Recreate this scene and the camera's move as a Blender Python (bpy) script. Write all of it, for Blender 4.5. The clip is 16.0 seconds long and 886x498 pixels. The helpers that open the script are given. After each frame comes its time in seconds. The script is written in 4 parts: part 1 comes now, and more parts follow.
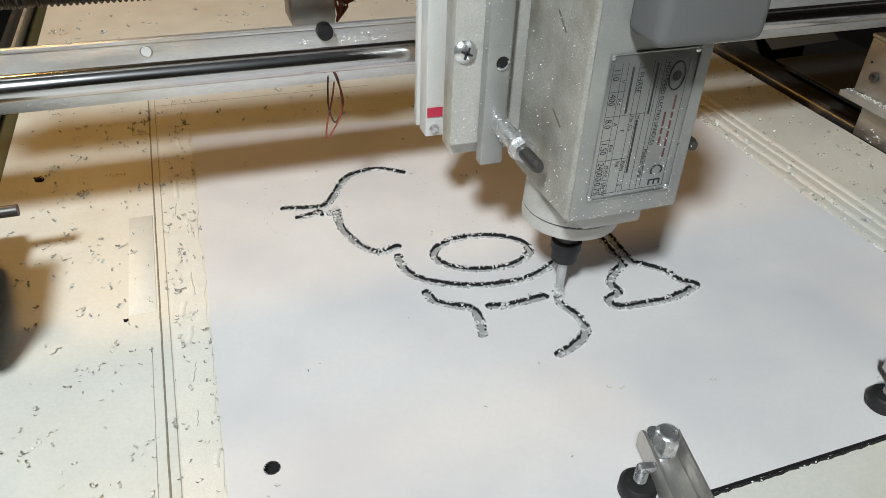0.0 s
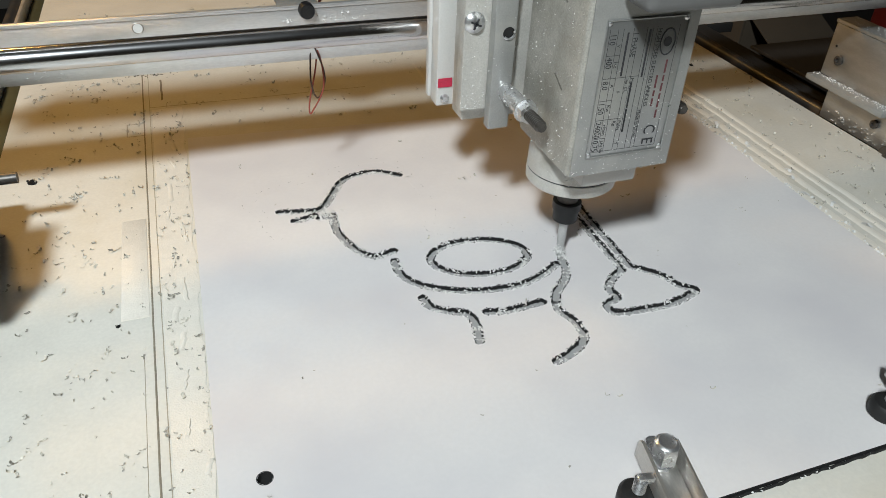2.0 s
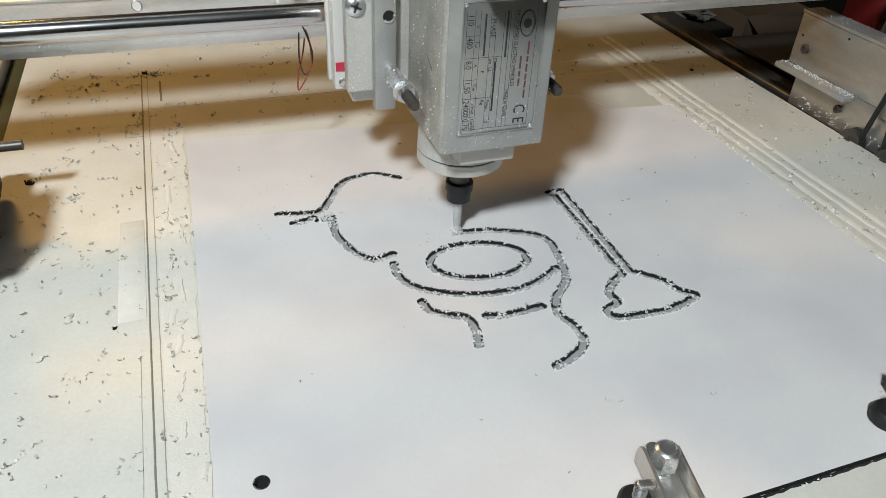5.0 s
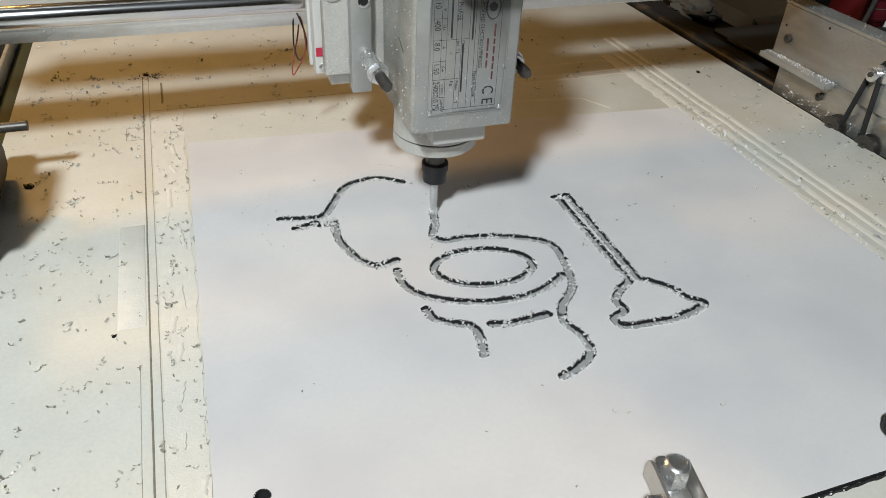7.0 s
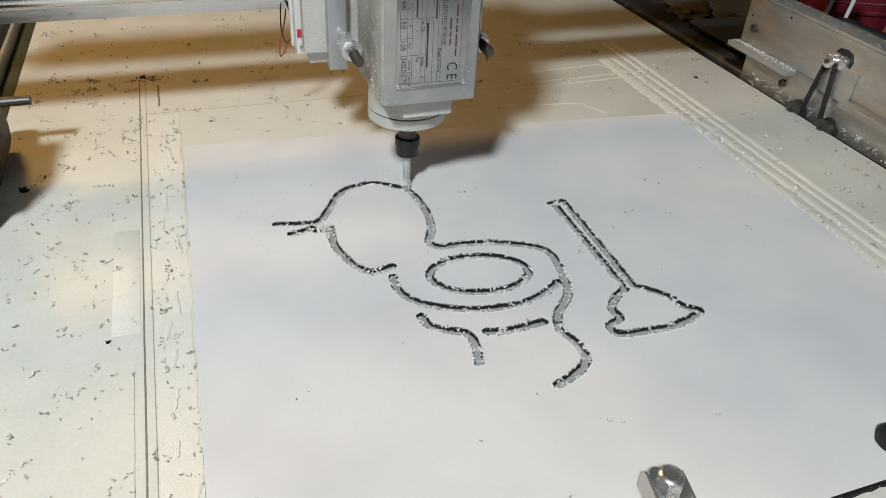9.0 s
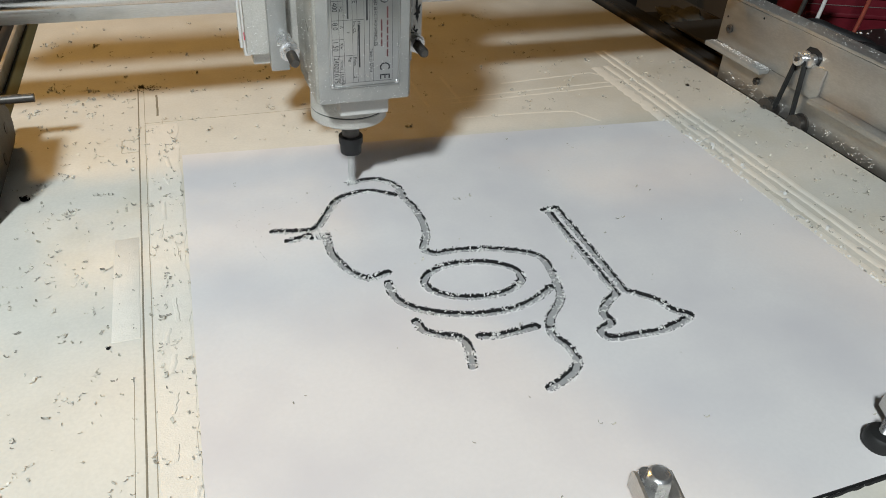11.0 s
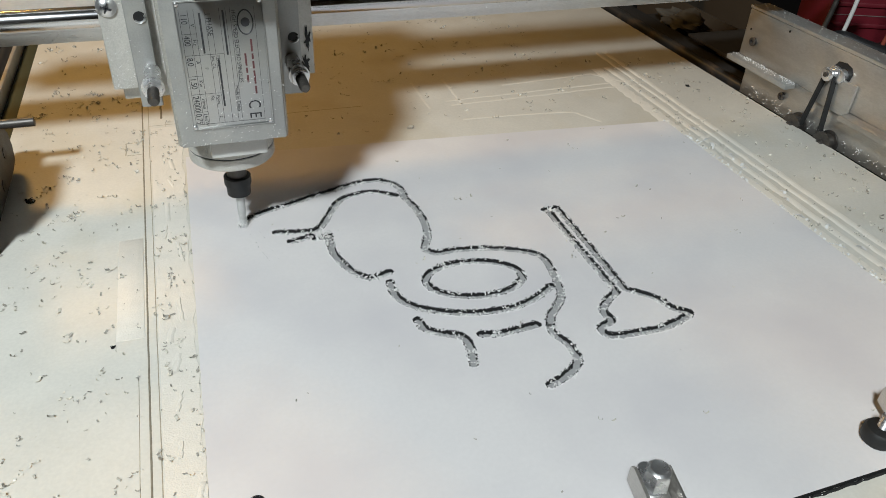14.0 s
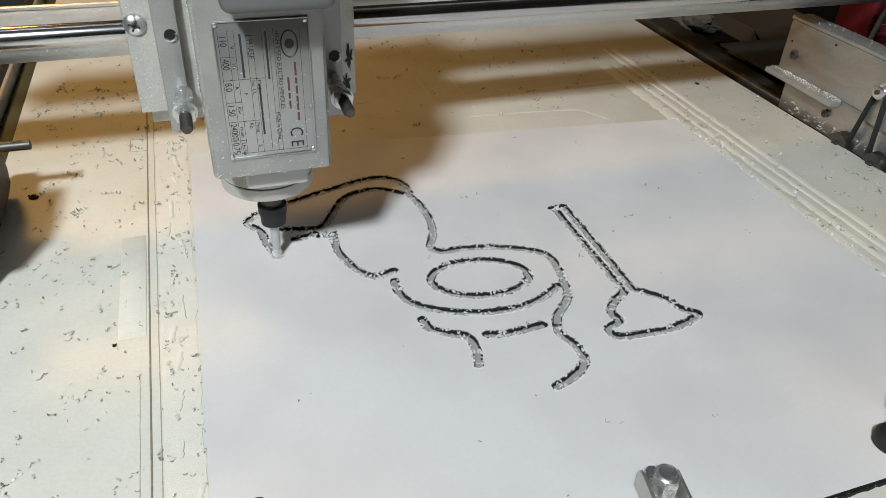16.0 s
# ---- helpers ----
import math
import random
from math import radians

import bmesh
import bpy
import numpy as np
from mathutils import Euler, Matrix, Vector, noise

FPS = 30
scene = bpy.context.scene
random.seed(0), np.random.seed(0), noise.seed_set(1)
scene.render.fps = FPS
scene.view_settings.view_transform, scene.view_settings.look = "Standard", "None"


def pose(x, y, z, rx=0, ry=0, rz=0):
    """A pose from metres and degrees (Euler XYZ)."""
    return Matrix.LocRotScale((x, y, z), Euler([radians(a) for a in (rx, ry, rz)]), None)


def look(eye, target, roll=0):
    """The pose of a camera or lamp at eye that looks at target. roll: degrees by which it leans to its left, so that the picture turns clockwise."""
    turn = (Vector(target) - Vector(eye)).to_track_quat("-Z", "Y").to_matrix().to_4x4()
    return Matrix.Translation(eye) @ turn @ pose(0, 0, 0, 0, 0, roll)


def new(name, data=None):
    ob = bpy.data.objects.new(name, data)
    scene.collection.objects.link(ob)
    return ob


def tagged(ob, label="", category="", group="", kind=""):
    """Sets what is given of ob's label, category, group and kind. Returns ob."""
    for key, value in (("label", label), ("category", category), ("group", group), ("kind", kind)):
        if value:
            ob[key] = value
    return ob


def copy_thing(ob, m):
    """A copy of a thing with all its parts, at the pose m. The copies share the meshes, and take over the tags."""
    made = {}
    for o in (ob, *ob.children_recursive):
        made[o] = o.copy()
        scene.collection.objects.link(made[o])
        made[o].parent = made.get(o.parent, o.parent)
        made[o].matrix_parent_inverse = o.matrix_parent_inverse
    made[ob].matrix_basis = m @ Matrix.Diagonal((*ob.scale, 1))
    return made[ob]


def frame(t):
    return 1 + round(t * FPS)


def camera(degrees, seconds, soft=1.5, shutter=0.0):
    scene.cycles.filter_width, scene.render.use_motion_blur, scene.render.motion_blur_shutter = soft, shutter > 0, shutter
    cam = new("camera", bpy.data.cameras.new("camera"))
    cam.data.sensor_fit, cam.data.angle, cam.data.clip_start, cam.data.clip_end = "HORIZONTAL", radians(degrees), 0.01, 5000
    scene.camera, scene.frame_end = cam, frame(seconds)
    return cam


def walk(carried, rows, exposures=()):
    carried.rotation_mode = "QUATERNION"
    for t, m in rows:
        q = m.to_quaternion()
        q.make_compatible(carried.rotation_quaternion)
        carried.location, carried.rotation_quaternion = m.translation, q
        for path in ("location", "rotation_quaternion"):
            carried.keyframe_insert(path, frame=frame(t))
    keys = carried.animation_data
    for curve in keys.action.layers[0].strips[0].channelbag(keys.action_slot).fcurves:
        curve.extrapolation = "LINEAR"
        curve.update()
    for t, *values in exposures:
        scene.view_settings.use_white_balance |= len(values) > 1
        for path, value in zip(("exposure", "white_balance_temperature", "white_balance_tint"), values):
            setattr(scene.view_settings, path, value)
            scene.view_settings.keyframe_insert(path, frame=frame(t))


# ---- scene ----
cam = camera(61.8, 16.0, soft=0.8)
PATH = [
    (0.0, (0.0085, -0.6973, 0.3424), (0.2212, -0.1250, -0.0933), 2.42),
    (0.5, (0.0091, -0.6942, 0.3427), (0.2227, -0.1221, -0.0927), 2.23),
    (1.0, (0.0131, -0.6918, 0.3424), (0.2251, -0.1201, -0.0943), 2.11),
    (1.5, (0.0123, -0.6900, 0.3423), (0.2257, -0.1197, -0.0956), 2.36),
    (2.0, (0.0131, -0.6904, 0.3424), (0.2260, -0.1191, -0.0944), 2.49),
    (2.5, (0.0148, -0.6893, 0.3429), (0.2297, -0.1181, -0.0930), 2.55),
    (3.0, (0.0156, -0.6892, 0.3420), (0.2302, -0.1175, -0.0934), 2.48),
    (3.5, (0.0162, -0.6884, 0.3426), (0.2306, -0.1161, -0.0921), 2.63),
    (4.0, (0.0147, -0.6895, 0.3419), (0.2299, -0.1165, -0.0915), 2.95),
    (6.5, (0.0127, -0.6806, 0.3395), (0.2267, -0.1080, -0.0951), 2.88),
    (7.0, (0.0150, -0.6779, 0.3397), (0.2277, -0.1047, -0.0947), 2.93),
    (7.5, (0.0155, -0.6770, 0.3407), (0.2305, -0.1045, -0.0936), 3.17),
    (8.0, (0.0156, -0.6747, 0.3405), (0.2301, -0.1020, -0.0936), 3.22),
    (8.5, (0.0154, -0.6724, 0.3416), (0.2294, -0.1006, -0.0939), 3.26),
    (9.0, (0.0175, -0.6749, 0.3436), (0.2321, -0.1025, -0.0909), 3.36),
    (11.5, (0.0171, -0.6857, 0.3494), (0.2355, -0.1089, -0.0774), 3.09),
    (12.0, (0.0172, -0.6882, 0.3496), (0.2357, -0.1099, -0.0750), 2.95),
    (12.5, (0.0176, -0.6904, 0.3504), (0.2353, -0.1109, -0.0729), 2.75),
    (13.0, (0.0192, -0.6913, 0.3498), (0.2376, -0.1134, -0.0754), 2.69),
    (13.5, (0.0167, -0.6890, 0.3505), (0.2335, -0.1108, -0.0751), 2.75),
    (14.0, (0.0169, -0.6897, 0.3491), (0.2319, -0.1110, -0.0767), 2.76),
    (14.5, (0.0162, -0.6887, 0.3480), (0.2295, -0.1095, -0.0781), 2.79),
    (15.0, (0.0167, -0.6859, 0.3472), (0.2304, -0.1075, -0.0797), 2.76),
    (15.5, (0.0167, -0.6842, 0.3462), (0.2274, -0.1054, -0.0818), 2.84),
    (16.0, (0.0198, -0.6839, 0.3459), (0.2283, -0.1046, -0.0823), 2.73),
]
walk(cam, [(t, look(e, g, r)) for t, e, g, r in PATH])

# ---- light ----
scene.view_settings.exposure = 0.0
world = bpy.data.worlds.new("workshop_air")
scene.world = world
world.use_nodes = True
world.node_tree.nodes["Background"].inputs[0].default_value = (1.0, 0.72, 0.45, 1)
world.node_tree.nodes["Background"].inputs[1].default_value = 0.006


def area_lamp(name, eye, target, size, watts, color):
    d = bpy.data.lights.new(name, "AREA")
    d.shape, d.size, d.energy, d.color = "DISK", size, watts, color
    ob = new(name, d)
    ob.matrix_world = look(eye, target)
    return ob


area_lamp("work_lamp", (-0.69, -1.46, 1.61), (0.0, 0.45, 0), 0.22, 52.5, (0.90, 0.985, 1.005))
area_lamp("warm_bulb", (-0.55, 1.10, 1.20), (0.05, 0.2, 0), 0.30, 9.7, (1.0, 0.56, 0.15))

# ---- materials ----


def mat(name, color, rough=0.5, metal=0.0, vary=0.12, scale=60.0, bump=0.0, fine=900.0, stain=None, stain_scale=9.0, stain_cut=(0.55, 0.7), per_piece=None, stretch=(1, 1, 1)):
    """A surface with grain at two scales, an optional stain, and fine relief."""
    m = bpy.data.materials.new(name)
    m.use_nodes = True
    nt = m.node_tree
    N, L = nt.nodes, nt.links
    p = N["Principled BSDF"]
    p.inputs["Metallic"].default_value = metal
    tc = N.new("ShaderNodeTexCoord")
    mp = N.new("ShaderNodeMapping")
    mp.inputs["Scale"].default_value = stretch
    L.new(tc.outputs["Object"], mp.inputs[0])
    n1, n2 = N.new("ShaderNodeTexNoise"), N.new("ShaderNodeTexNoise")
    n1.inputs["Scale"].default_value, n1.inputs["Detail"].default_value = scale, 5
    n2.inputs["Scale"].default_value, n2.inputs["Detail"].default_value = fine, 3
    L.new(mp.outputs[0], n1.inputs[0]), L.new(mp.outputs[0], n2.inputs[0])
    add = N.new("ShaderNodeMath")
    add.operation = "ADD"
    L.new(n1.outputs[0], add.inputs[0]), L.new(n2.outputs[0], add.inputs[1])
    ramp = N.new("ShaderNodeMapRange")
    ramp.inputs[1].default_value, ramp.inputs[2].default_value = 0.6, 1.4
    ramp.inputs[3].default_value, ramp.inputs[4].default_value = 1 - vary, 1 + vary
    L.new(add.outputs[0], ramp.inputs[0])
    mul = N.new("ShaderNodeVectorMath")
    mul.operation = "SCALE"
    mul.inputs[0].default_value = color
    L.new(ramp.outputs[0], mul.inputs[3])
    last = mul.outputs[0]
    if stain:
        n3 = N.new("ShaderNodeTexNoise")
        n3.inputs["Scale"].default_value, n3.inputs["Detail"].default_value = stain_scale, 6
        L.new(mp.outputs[0], n3.inputs[0])
        r3 = N.new("ShaderNodeMapRange")
        r3.inputs[1].default_value, r3.inputs[2].default_value = stain_cut
        L.new(n3.outputs[0], r3.inputs[0])
        mx = N.new("ShaderNodeMix")
        mx.data_type = "RGBA"
        L.new(r3.outputs[0], mx.inputs[0]), L.new(last, mx.inputs[6])
        mx.inputs[7].default_value = (*stain, 1)
        last = mx.outputs[2]
    if per_piece:
        info = N.new("ShaderNodeNewGeometry")
        r4 = N.new("ShaderNodeMapRange")
        r4.inputs[1].default_value, r4.inputs[2].default_value, r4.inputs[3].default_value, r4.inputs[4].default_value = per_piece
        L.new(info.outputs["Random Per Island"], r4.inputs[0])
        m4 = N.new("ShaderNodeVectorMath")
        m4.operation = "SCALE"
        L.new(last, m4.inputs[0]), L.new(r4.outputs[0], m4.inputs[3])
        last = m4.outputs[0]
    L.new(last, p.inputs["Base Color"])
    rr = N.new("ShaderNodeMapRange")
    rr.inputs[3].default_value, rr.inputs[4].default_value = max(0.02, rough - 0.08), min(1, rough + 0.1)
    L.new(n1.outputs[0], rr.inputs[0]), L.new(rr.outputs[0], p.inputs["Roughness"])
    if bump:
        b = N.new("ShaderNodeBump")
        b.inputs["Strength"].default_value, b.inputs["Distance"].default_value = bump, 0.0006
        L.new(add.outputs[0], b.inputs["Height"]), L.new(b.outputs[0], p.inputs["Normal"])
    return m


BOARD = mat("cream_coated_board", (0.685, 0.66, 0.60), 0.42, vary=0.07, scale=25, fine=420, bump=0.15, stain=(0.58, 0.52, 0.40), stain_scale=7, stain_cut=(0.52, 0.80))
SEALANT = mat("pale_filler", (0.80, 0.755, 0.68), 0.35, vary=0.06, scale=120, bump=0.5)
SHEET = mat("white_plastic_sheet", (0.745, 0.718, 0.715), 0.45, vary=0.03, scale=14, fine=300, bump=0.04, stain=(0.645, 0.62, 0.64), stain_scale=9, stain_cut=(0.42, 0.75))
SWARF = mat("white_plastic_swarf", (0.80, 0.79, 0.775), 0.5, vary=0.1, scale=300, per_piece=(0.0, 1.0, 0.72, 1.06))
CORE = mat("black_plastic_core", (0.007, 0.007, 0.0075), 0.85, vary=0.3, scale=900, bump=0.4)
MILLED = mat("milled_grey_core", (0.37, 0.367, 0.367), 0.55, vary=0.12, scale=250, bump=0.5)
CHIP = mat("dull_plastic_chips", (0.58, 0.545, 0.475), 0.4, vary=0.25, scale=300, per_piece=(0.0, 1.0, 0.38, 1.25))
STEEL = mat("polished_steel", (0.60, 0.60, 0.62), 0.17, 1.0, vary=0.06, scale=40, stretch=(0.2, 3, 3))
ALU = mat("brushed_aluminium", (0.72, 0.71, 0.70), 0.38, 0.78, vary=0.10, scale=70, bump=0.15, stretch=(0.25, 1, 1), stain=(0.42, 0.40, 0.37), stain_scale=30, stain_cut=(0.6, 0.8))
DUSTY = mat("dusty_cast_aluminium", (0.58, 0.565, 0.53), 0.48, 0.35, vary=0.16, scale=70, bump=0.45, stain=(0.36, 0.33, 0.28), stain_scale=30, stain_cut=(0.56, 0.78))
BODY = mat("dusty_motor_casting", (0.44, 0.425, 0.385), 0.5, 0.3, vary=0.28, scale=55, bump=0.7, stain=(0.24, 0.22, 0.18), stain_scale=22, stain_cut=(0.48, 0.70))
FACE = mat("grey_painted_metal", (0.385, 0.385, 0.375), 0.42, 0.45, vary=0.12, scale=60, bump=0.2, stain=(0.47, 0.465, 0.44), stain_scale=38, stain_cut=(0.52, 0.72))
PLATE = mat("etched_name_plate", (0.46, 0.465, 0.46), 0.3, 0.8, vary=0.08, scale=60)
INK = mat("black_ink", (0.035, 0.035, 0.04), 0.5, vary=0.1)
REDINK = mat("dark_red_ink", (0.13, 0.045, 0.05), 0.5, vary=0.1)
ACRYL = mat("milky_acrylic", (0.64, 0.63, 0.61), 0.3, vary=0.06, scale=50, bump=0.1)
RED = mat("red_plastic", (0.50, 0.03, 0.07), 0.4, vary=0.2, scale=200)
BLACK = mat("black_plastic", (0.010, 0.010, 0.011), 0.5, vary=0.2, scale=120, bump=0.1)
DARKSTEEL = mat("dark_oxide_steel", (0.10, 0.092, 0.085), 0.42, 0.7, vary=0.25, scale=150, bump=0.2)
RAIL = mat("dark_rail_steel", (0.030, 0.029, 0.028), 0.30, 0.0, vary=0.2, scale=60, stain=(0.10, 0.07, 0.045), stain_scale=25)
ZINC = mat("bright_zinc", (0.74, 0.74, 0.75), 0.27, 0.9, vary=0.12, scale=100, bump=0.1)
TOOL = mat("worn_tool_steel", (0.56, 0.565, 0.56), 0.45, 0.4, vary=0.15, scale=300)
GREYCOVER = mat("grey_plastic_cover", (0.145, 0.145, 0.145), 0.5, vary=0.05, scale=50, bump=0.05)
RUBBER = mat("black_rubber", (0.010, 0.010, 0.010), 0.6, vary=0.3, scale=200, bump=0.2)
WIRE_RED = mat("red_wire", (0.27, 0.06, 0.04), 0.4)
WIRE_DARK = mat("dark_wire", (0.06, 0.035, 0.03), 0.4)
# Cardboard brown taken far down, so the gloom sits in the colour.
CARD = mat("gloom_brown_cardboard", (0.034, 0.024, 0.014), 0.85, vary=0.15, scale=30, bump=0.2)
CLOTH = mat("dark_red_case", (0.13, 0.009, 0.017), 0.45, vary=0.15, scale=60, bump=0.1)
# Near-black base colour carries the gloom under and beside the machine.
SHADE = mat("gloom_black", (0.010, 0.009, 0.008), 0.8, vary=0.3, scale=12, bump=0.3)
WALL = mat("workshop_wall", (0.13, 0.122, 0.11), 0.85, vary=0.1, scale=8, bump=0.2)
DULL = mat("dull_aluminium", (0.57, 0.55, 0.52), 0.42, 0.82, vary=0.14, scale=50, bump=0.15, stretch=(1, 0.3, 1), stain=(0.33, 0.30, 0.26), stain_scale=22, stain_cut=(0.5, 0.75))
# Grey lowered until the end plate's shade is part of its colour.
ENDGREY = mat("shaded_grey_end_plate", (0.065, 0.062, 0.056), 0.5, 0.3, vary=0.15, scale=60, bump=0.2)
GREEN = mat("green_dark_channel", (0.04, 0.048, 0.028), 0.5, 0.2, vary=0.2, scale=60)
BELT = mat("black_belt", (0.02, 0.02, 0.02), 0.7, vary=0.2, scale=300)

# ---- mesh helpers ----


def box(bm, x0, x1, y0, y1, z0, z1, bevel=0.0, seg=2):
    made = bmesh.ops.create_cube(bm, size=1)["verts"]
    for v in made:
        v.co = Vector(((x0 + x1) / 2 + v.co.x * (x1 - x0), (y0 + y1) / 2 + v.co.y * (y1 - y0), (z0 + z1) / 2 + v.co.z * (z1 - z0)))
    if bevel:
        edges = list({e for v in made for e in v.link_edges})
        bmesh.ops.bevel(bm, geom=edges, offset=bevel, segments=seg, affect="EDGES", profile=0.5)
    return bm


def cyl(bm, p0, p1, r, seg=24, r2=None):
    a, b = Vector(p0), Vector(p1)
    m = Matrix.Translation((a + b) / 2) @ (b - a).to_track_quat("Z", "Y").to_matrix().to_4x4()
    bmesh.ops.create_cone(bm, cap_ends=True, segments=seg, radius1=r, radius2=r if r2 is None else r2, depth=(b - a).length, matrix=m)
    return bm


def lathe(bm, base, axis, profile, seg=32):
    """Turned shape: profile of (along, radius) about the axis from base."""
    q = Vector(axis).to_track_quat("Z", "Y")
    rings = []
    for h, r in profile:
        rings.append([bm.verts.new(Vector(base) + q @ Vector((r * math.cos(2 * math.pi * i / seg), r * math.sin(2 * math.pi * i / seg), h))) for i in range(seg)])
    for a, b in zip(rings, rings[1:]):
        for i in range(seg):
            bm.faces.new((a[i], a[(i + 1) % seg], b[(i + 1) % seg], b[i]))
    bm.faces.new(rings[0][::-1]), bm.faces.new(rings[-1])
    return bm


def prism(bm, pts, axis, lo, hi):
    """A flat outline drawn out along an axis (0 x, 1 y, 2 z)."""
    def put(p, d):
        c = list(p)
        c.insert(axis, d)
        return bm.verts.new(c)
    a, b = [put(p, lo) for p in pts], [put(p, hi) for p in pts]
    bm.faces.new(a), bm.faces.new(b[::-1])
    for i in range(len(pts)):
        j = (i + 1) % len(pts)
        bm.faces.new((a[i], b[i], b[j], a[j]))
    bmesh.ops.recalc_face_normals(bm, faces=bm.faces)
    return bm


def tube(bm, pts, r, seg=8):
    pts = [Vector(p) for p in pts]
    rings = []
    for i, p in enumerate(pts):
        d = (pts[min(i + 1, len(pts) - 1)] - pts[max(i - 1, 0)]).normalized()
        q = d.to_track_quat("Z", "Y")
        rings.append([bm.verts.new(p + q @ Vector((r * math.cos(2 * math.pi * k / seg), r * math.sin(2 * math.pi * k / seg), 0))) for k in range(seg)])
    for a, b in zip(rings, rings[1:]):
        for k in range(seg):
            bm.faces.new((a[k], a[(k + 1) % seg], b[(k + 1) % seg], b[k]))
    return bm


def curve_points(ctrl, n=12, closed=False):
    """A smooth line through control points."""
    c = [Vector(p) for p in ctrl]
    out = []
    m = len(c) if closed else len(c) - 1
    for i in range(m):
        p0 = c[(i - 1) % len(c)] if closed or i > 0 else c[0] * 2 - c[1]
        p1, p2 = c[i], c[(i + 1) % len(c)]
        p3 = c[(i + 2) % len(c)] if closed or i + 2 < len(c) else p2 * 2 - p1
        for k in range(n):
            t = k / n
            out.append(0.5 * (2 * p1 + (p2 - p0) * t + (2 * p0 - 5 * p1 + 4 * p2 - p3) * t * t + (3 * p1 - p0 - 3 * p2 + p3) * t ** 3))
    out.append(c[0] if closed else c[-1])
    return out


def mesh_of(name, bm, material, smooth=40):
    me = bpy.data.meshes.new(name)
    bm.normal_update()
    for e in bm.edges:
        e.smooth = len(e.link_faces) == 2 and e.calc_face_angle(0) < radians(smooth)
    for f in bm.faces:
        f.smooth = True
    bm.to_mesh(me)
    bm.free()
    me.materials.append(material)
    return me


def part(name, bm, material, parent=None, label=""):
    ob = new(name, mesh_of(name, bm, material))
    ob.parent = parent
    return tagged(ob, label=label) if label else ob


def thing(name, bm, material, label, category, group="", kind=""):
    return tagged(new(name, mesh_of(name, bm, material)), label, category, group, kind)


def B():
    return bmesh.new()


def hexnut(bm, c, axis, r, h):
    return cyl(bm, c, Vector(c) + Vector(axis) * h, r, 6)


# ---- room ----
# Floor stands in shade: its near-black colour supplies that darkness.
tagged(part("floor", box(B(), -4, 4, -4, 4, -0.80, -0.76), SHADE), "bare workshop floor under the machine, gloom put into its near-black colour", "floor", kind="structure")
tagged(part("wall_north", box(B(), -4, 4, 3.0, 3.1, -0.8, 2.6), WALL), "dim beige plaster workshop wall", "wall", kind="structure")
tagged(part("wall_south", box(B(), -4, 4, -3.1, -3.0, -0.8, 2.6), WALL), "dim beige plaster workshop wall", "wall", kind="structure")
tagged(part("wall_east", box(B(), 3.5, 3.6, -3, 3, -0.8, 2.6), WALL), "dim beige plaster workshop wall", "wall", kind="structure")
tagged(part("wall_west", box(B(), -3.6, -3.5, -3, 3, -0.8, 2.6), WALL), "dim beige plaster workshop wall", "wall", kind="structure")
tagged(part("ceiling", box(B(), -4, 4, -4, 4, 2.6, 2.7), WALL), "plain beige ceiling", "ceiling", kind="structure")

# ---- machine bed ----
BED_Z = -0.004
bed = tagged(new("machine_bed"), "cream coated board bed of the router, scored and stained", "machine bed", kind="structure")
part("bed_board", box(B(), -0.167, 0.670, -1.05, 0.95, BED_Z - 0.024, BED_Z, 0.001), BOARD, bed)

# ---- gantry path ----
CUT = [
    (0, 239.4, -324.8), (0.5, 245, -316.1), (1, 258.8, -302.3), (1.5, 265.7, -283.7), (2, 267.6, -272.7), (2.5, 269.5, -255.4), (3, 265.4, -242),
    (3.5, 250.2, -232.4), (4, 231.6, -224.6), (4.5, 215.5, -221), (5, 200, -219), (5.5, 186.5, -219), (6, 179, -210.5), (6.5, 185.6, -196.1),
    (7, 190.1, -177.2), (7.5, 191, -157.4), (8, 188.8, -139.2), (8.5, 186.1, -126.7), (9, 186.8, -119.2), (9.5, 186.5, -108.5),
    (10, 181, -98), (10.5, 168, -88.5), (11, 147, -90), (11.5, 125.8, -96.5), (12, 106.6, -102.5), (12.5, 87.1, -109.5), (13, 67.4, -115.9),
    (13.5, 49.8, -123.8), (14, 40.3, -136.5), (14.5, 44.2, -144.3), (15, 49.4, -153.8), (15.5, 52.4, -172.3), (16, 57.8, -191.1)]
cut_fine = curve_points([(x / 1000, y / 1000, t) for t, x, y in CUT], 10)


def tip_at(t):
    k = min(max(t * 20, 0), len(cut_fine) - 1.001)
    i = int(k)
    return cut_fine[i].lerp(cut_fine[i + 1], k - i)


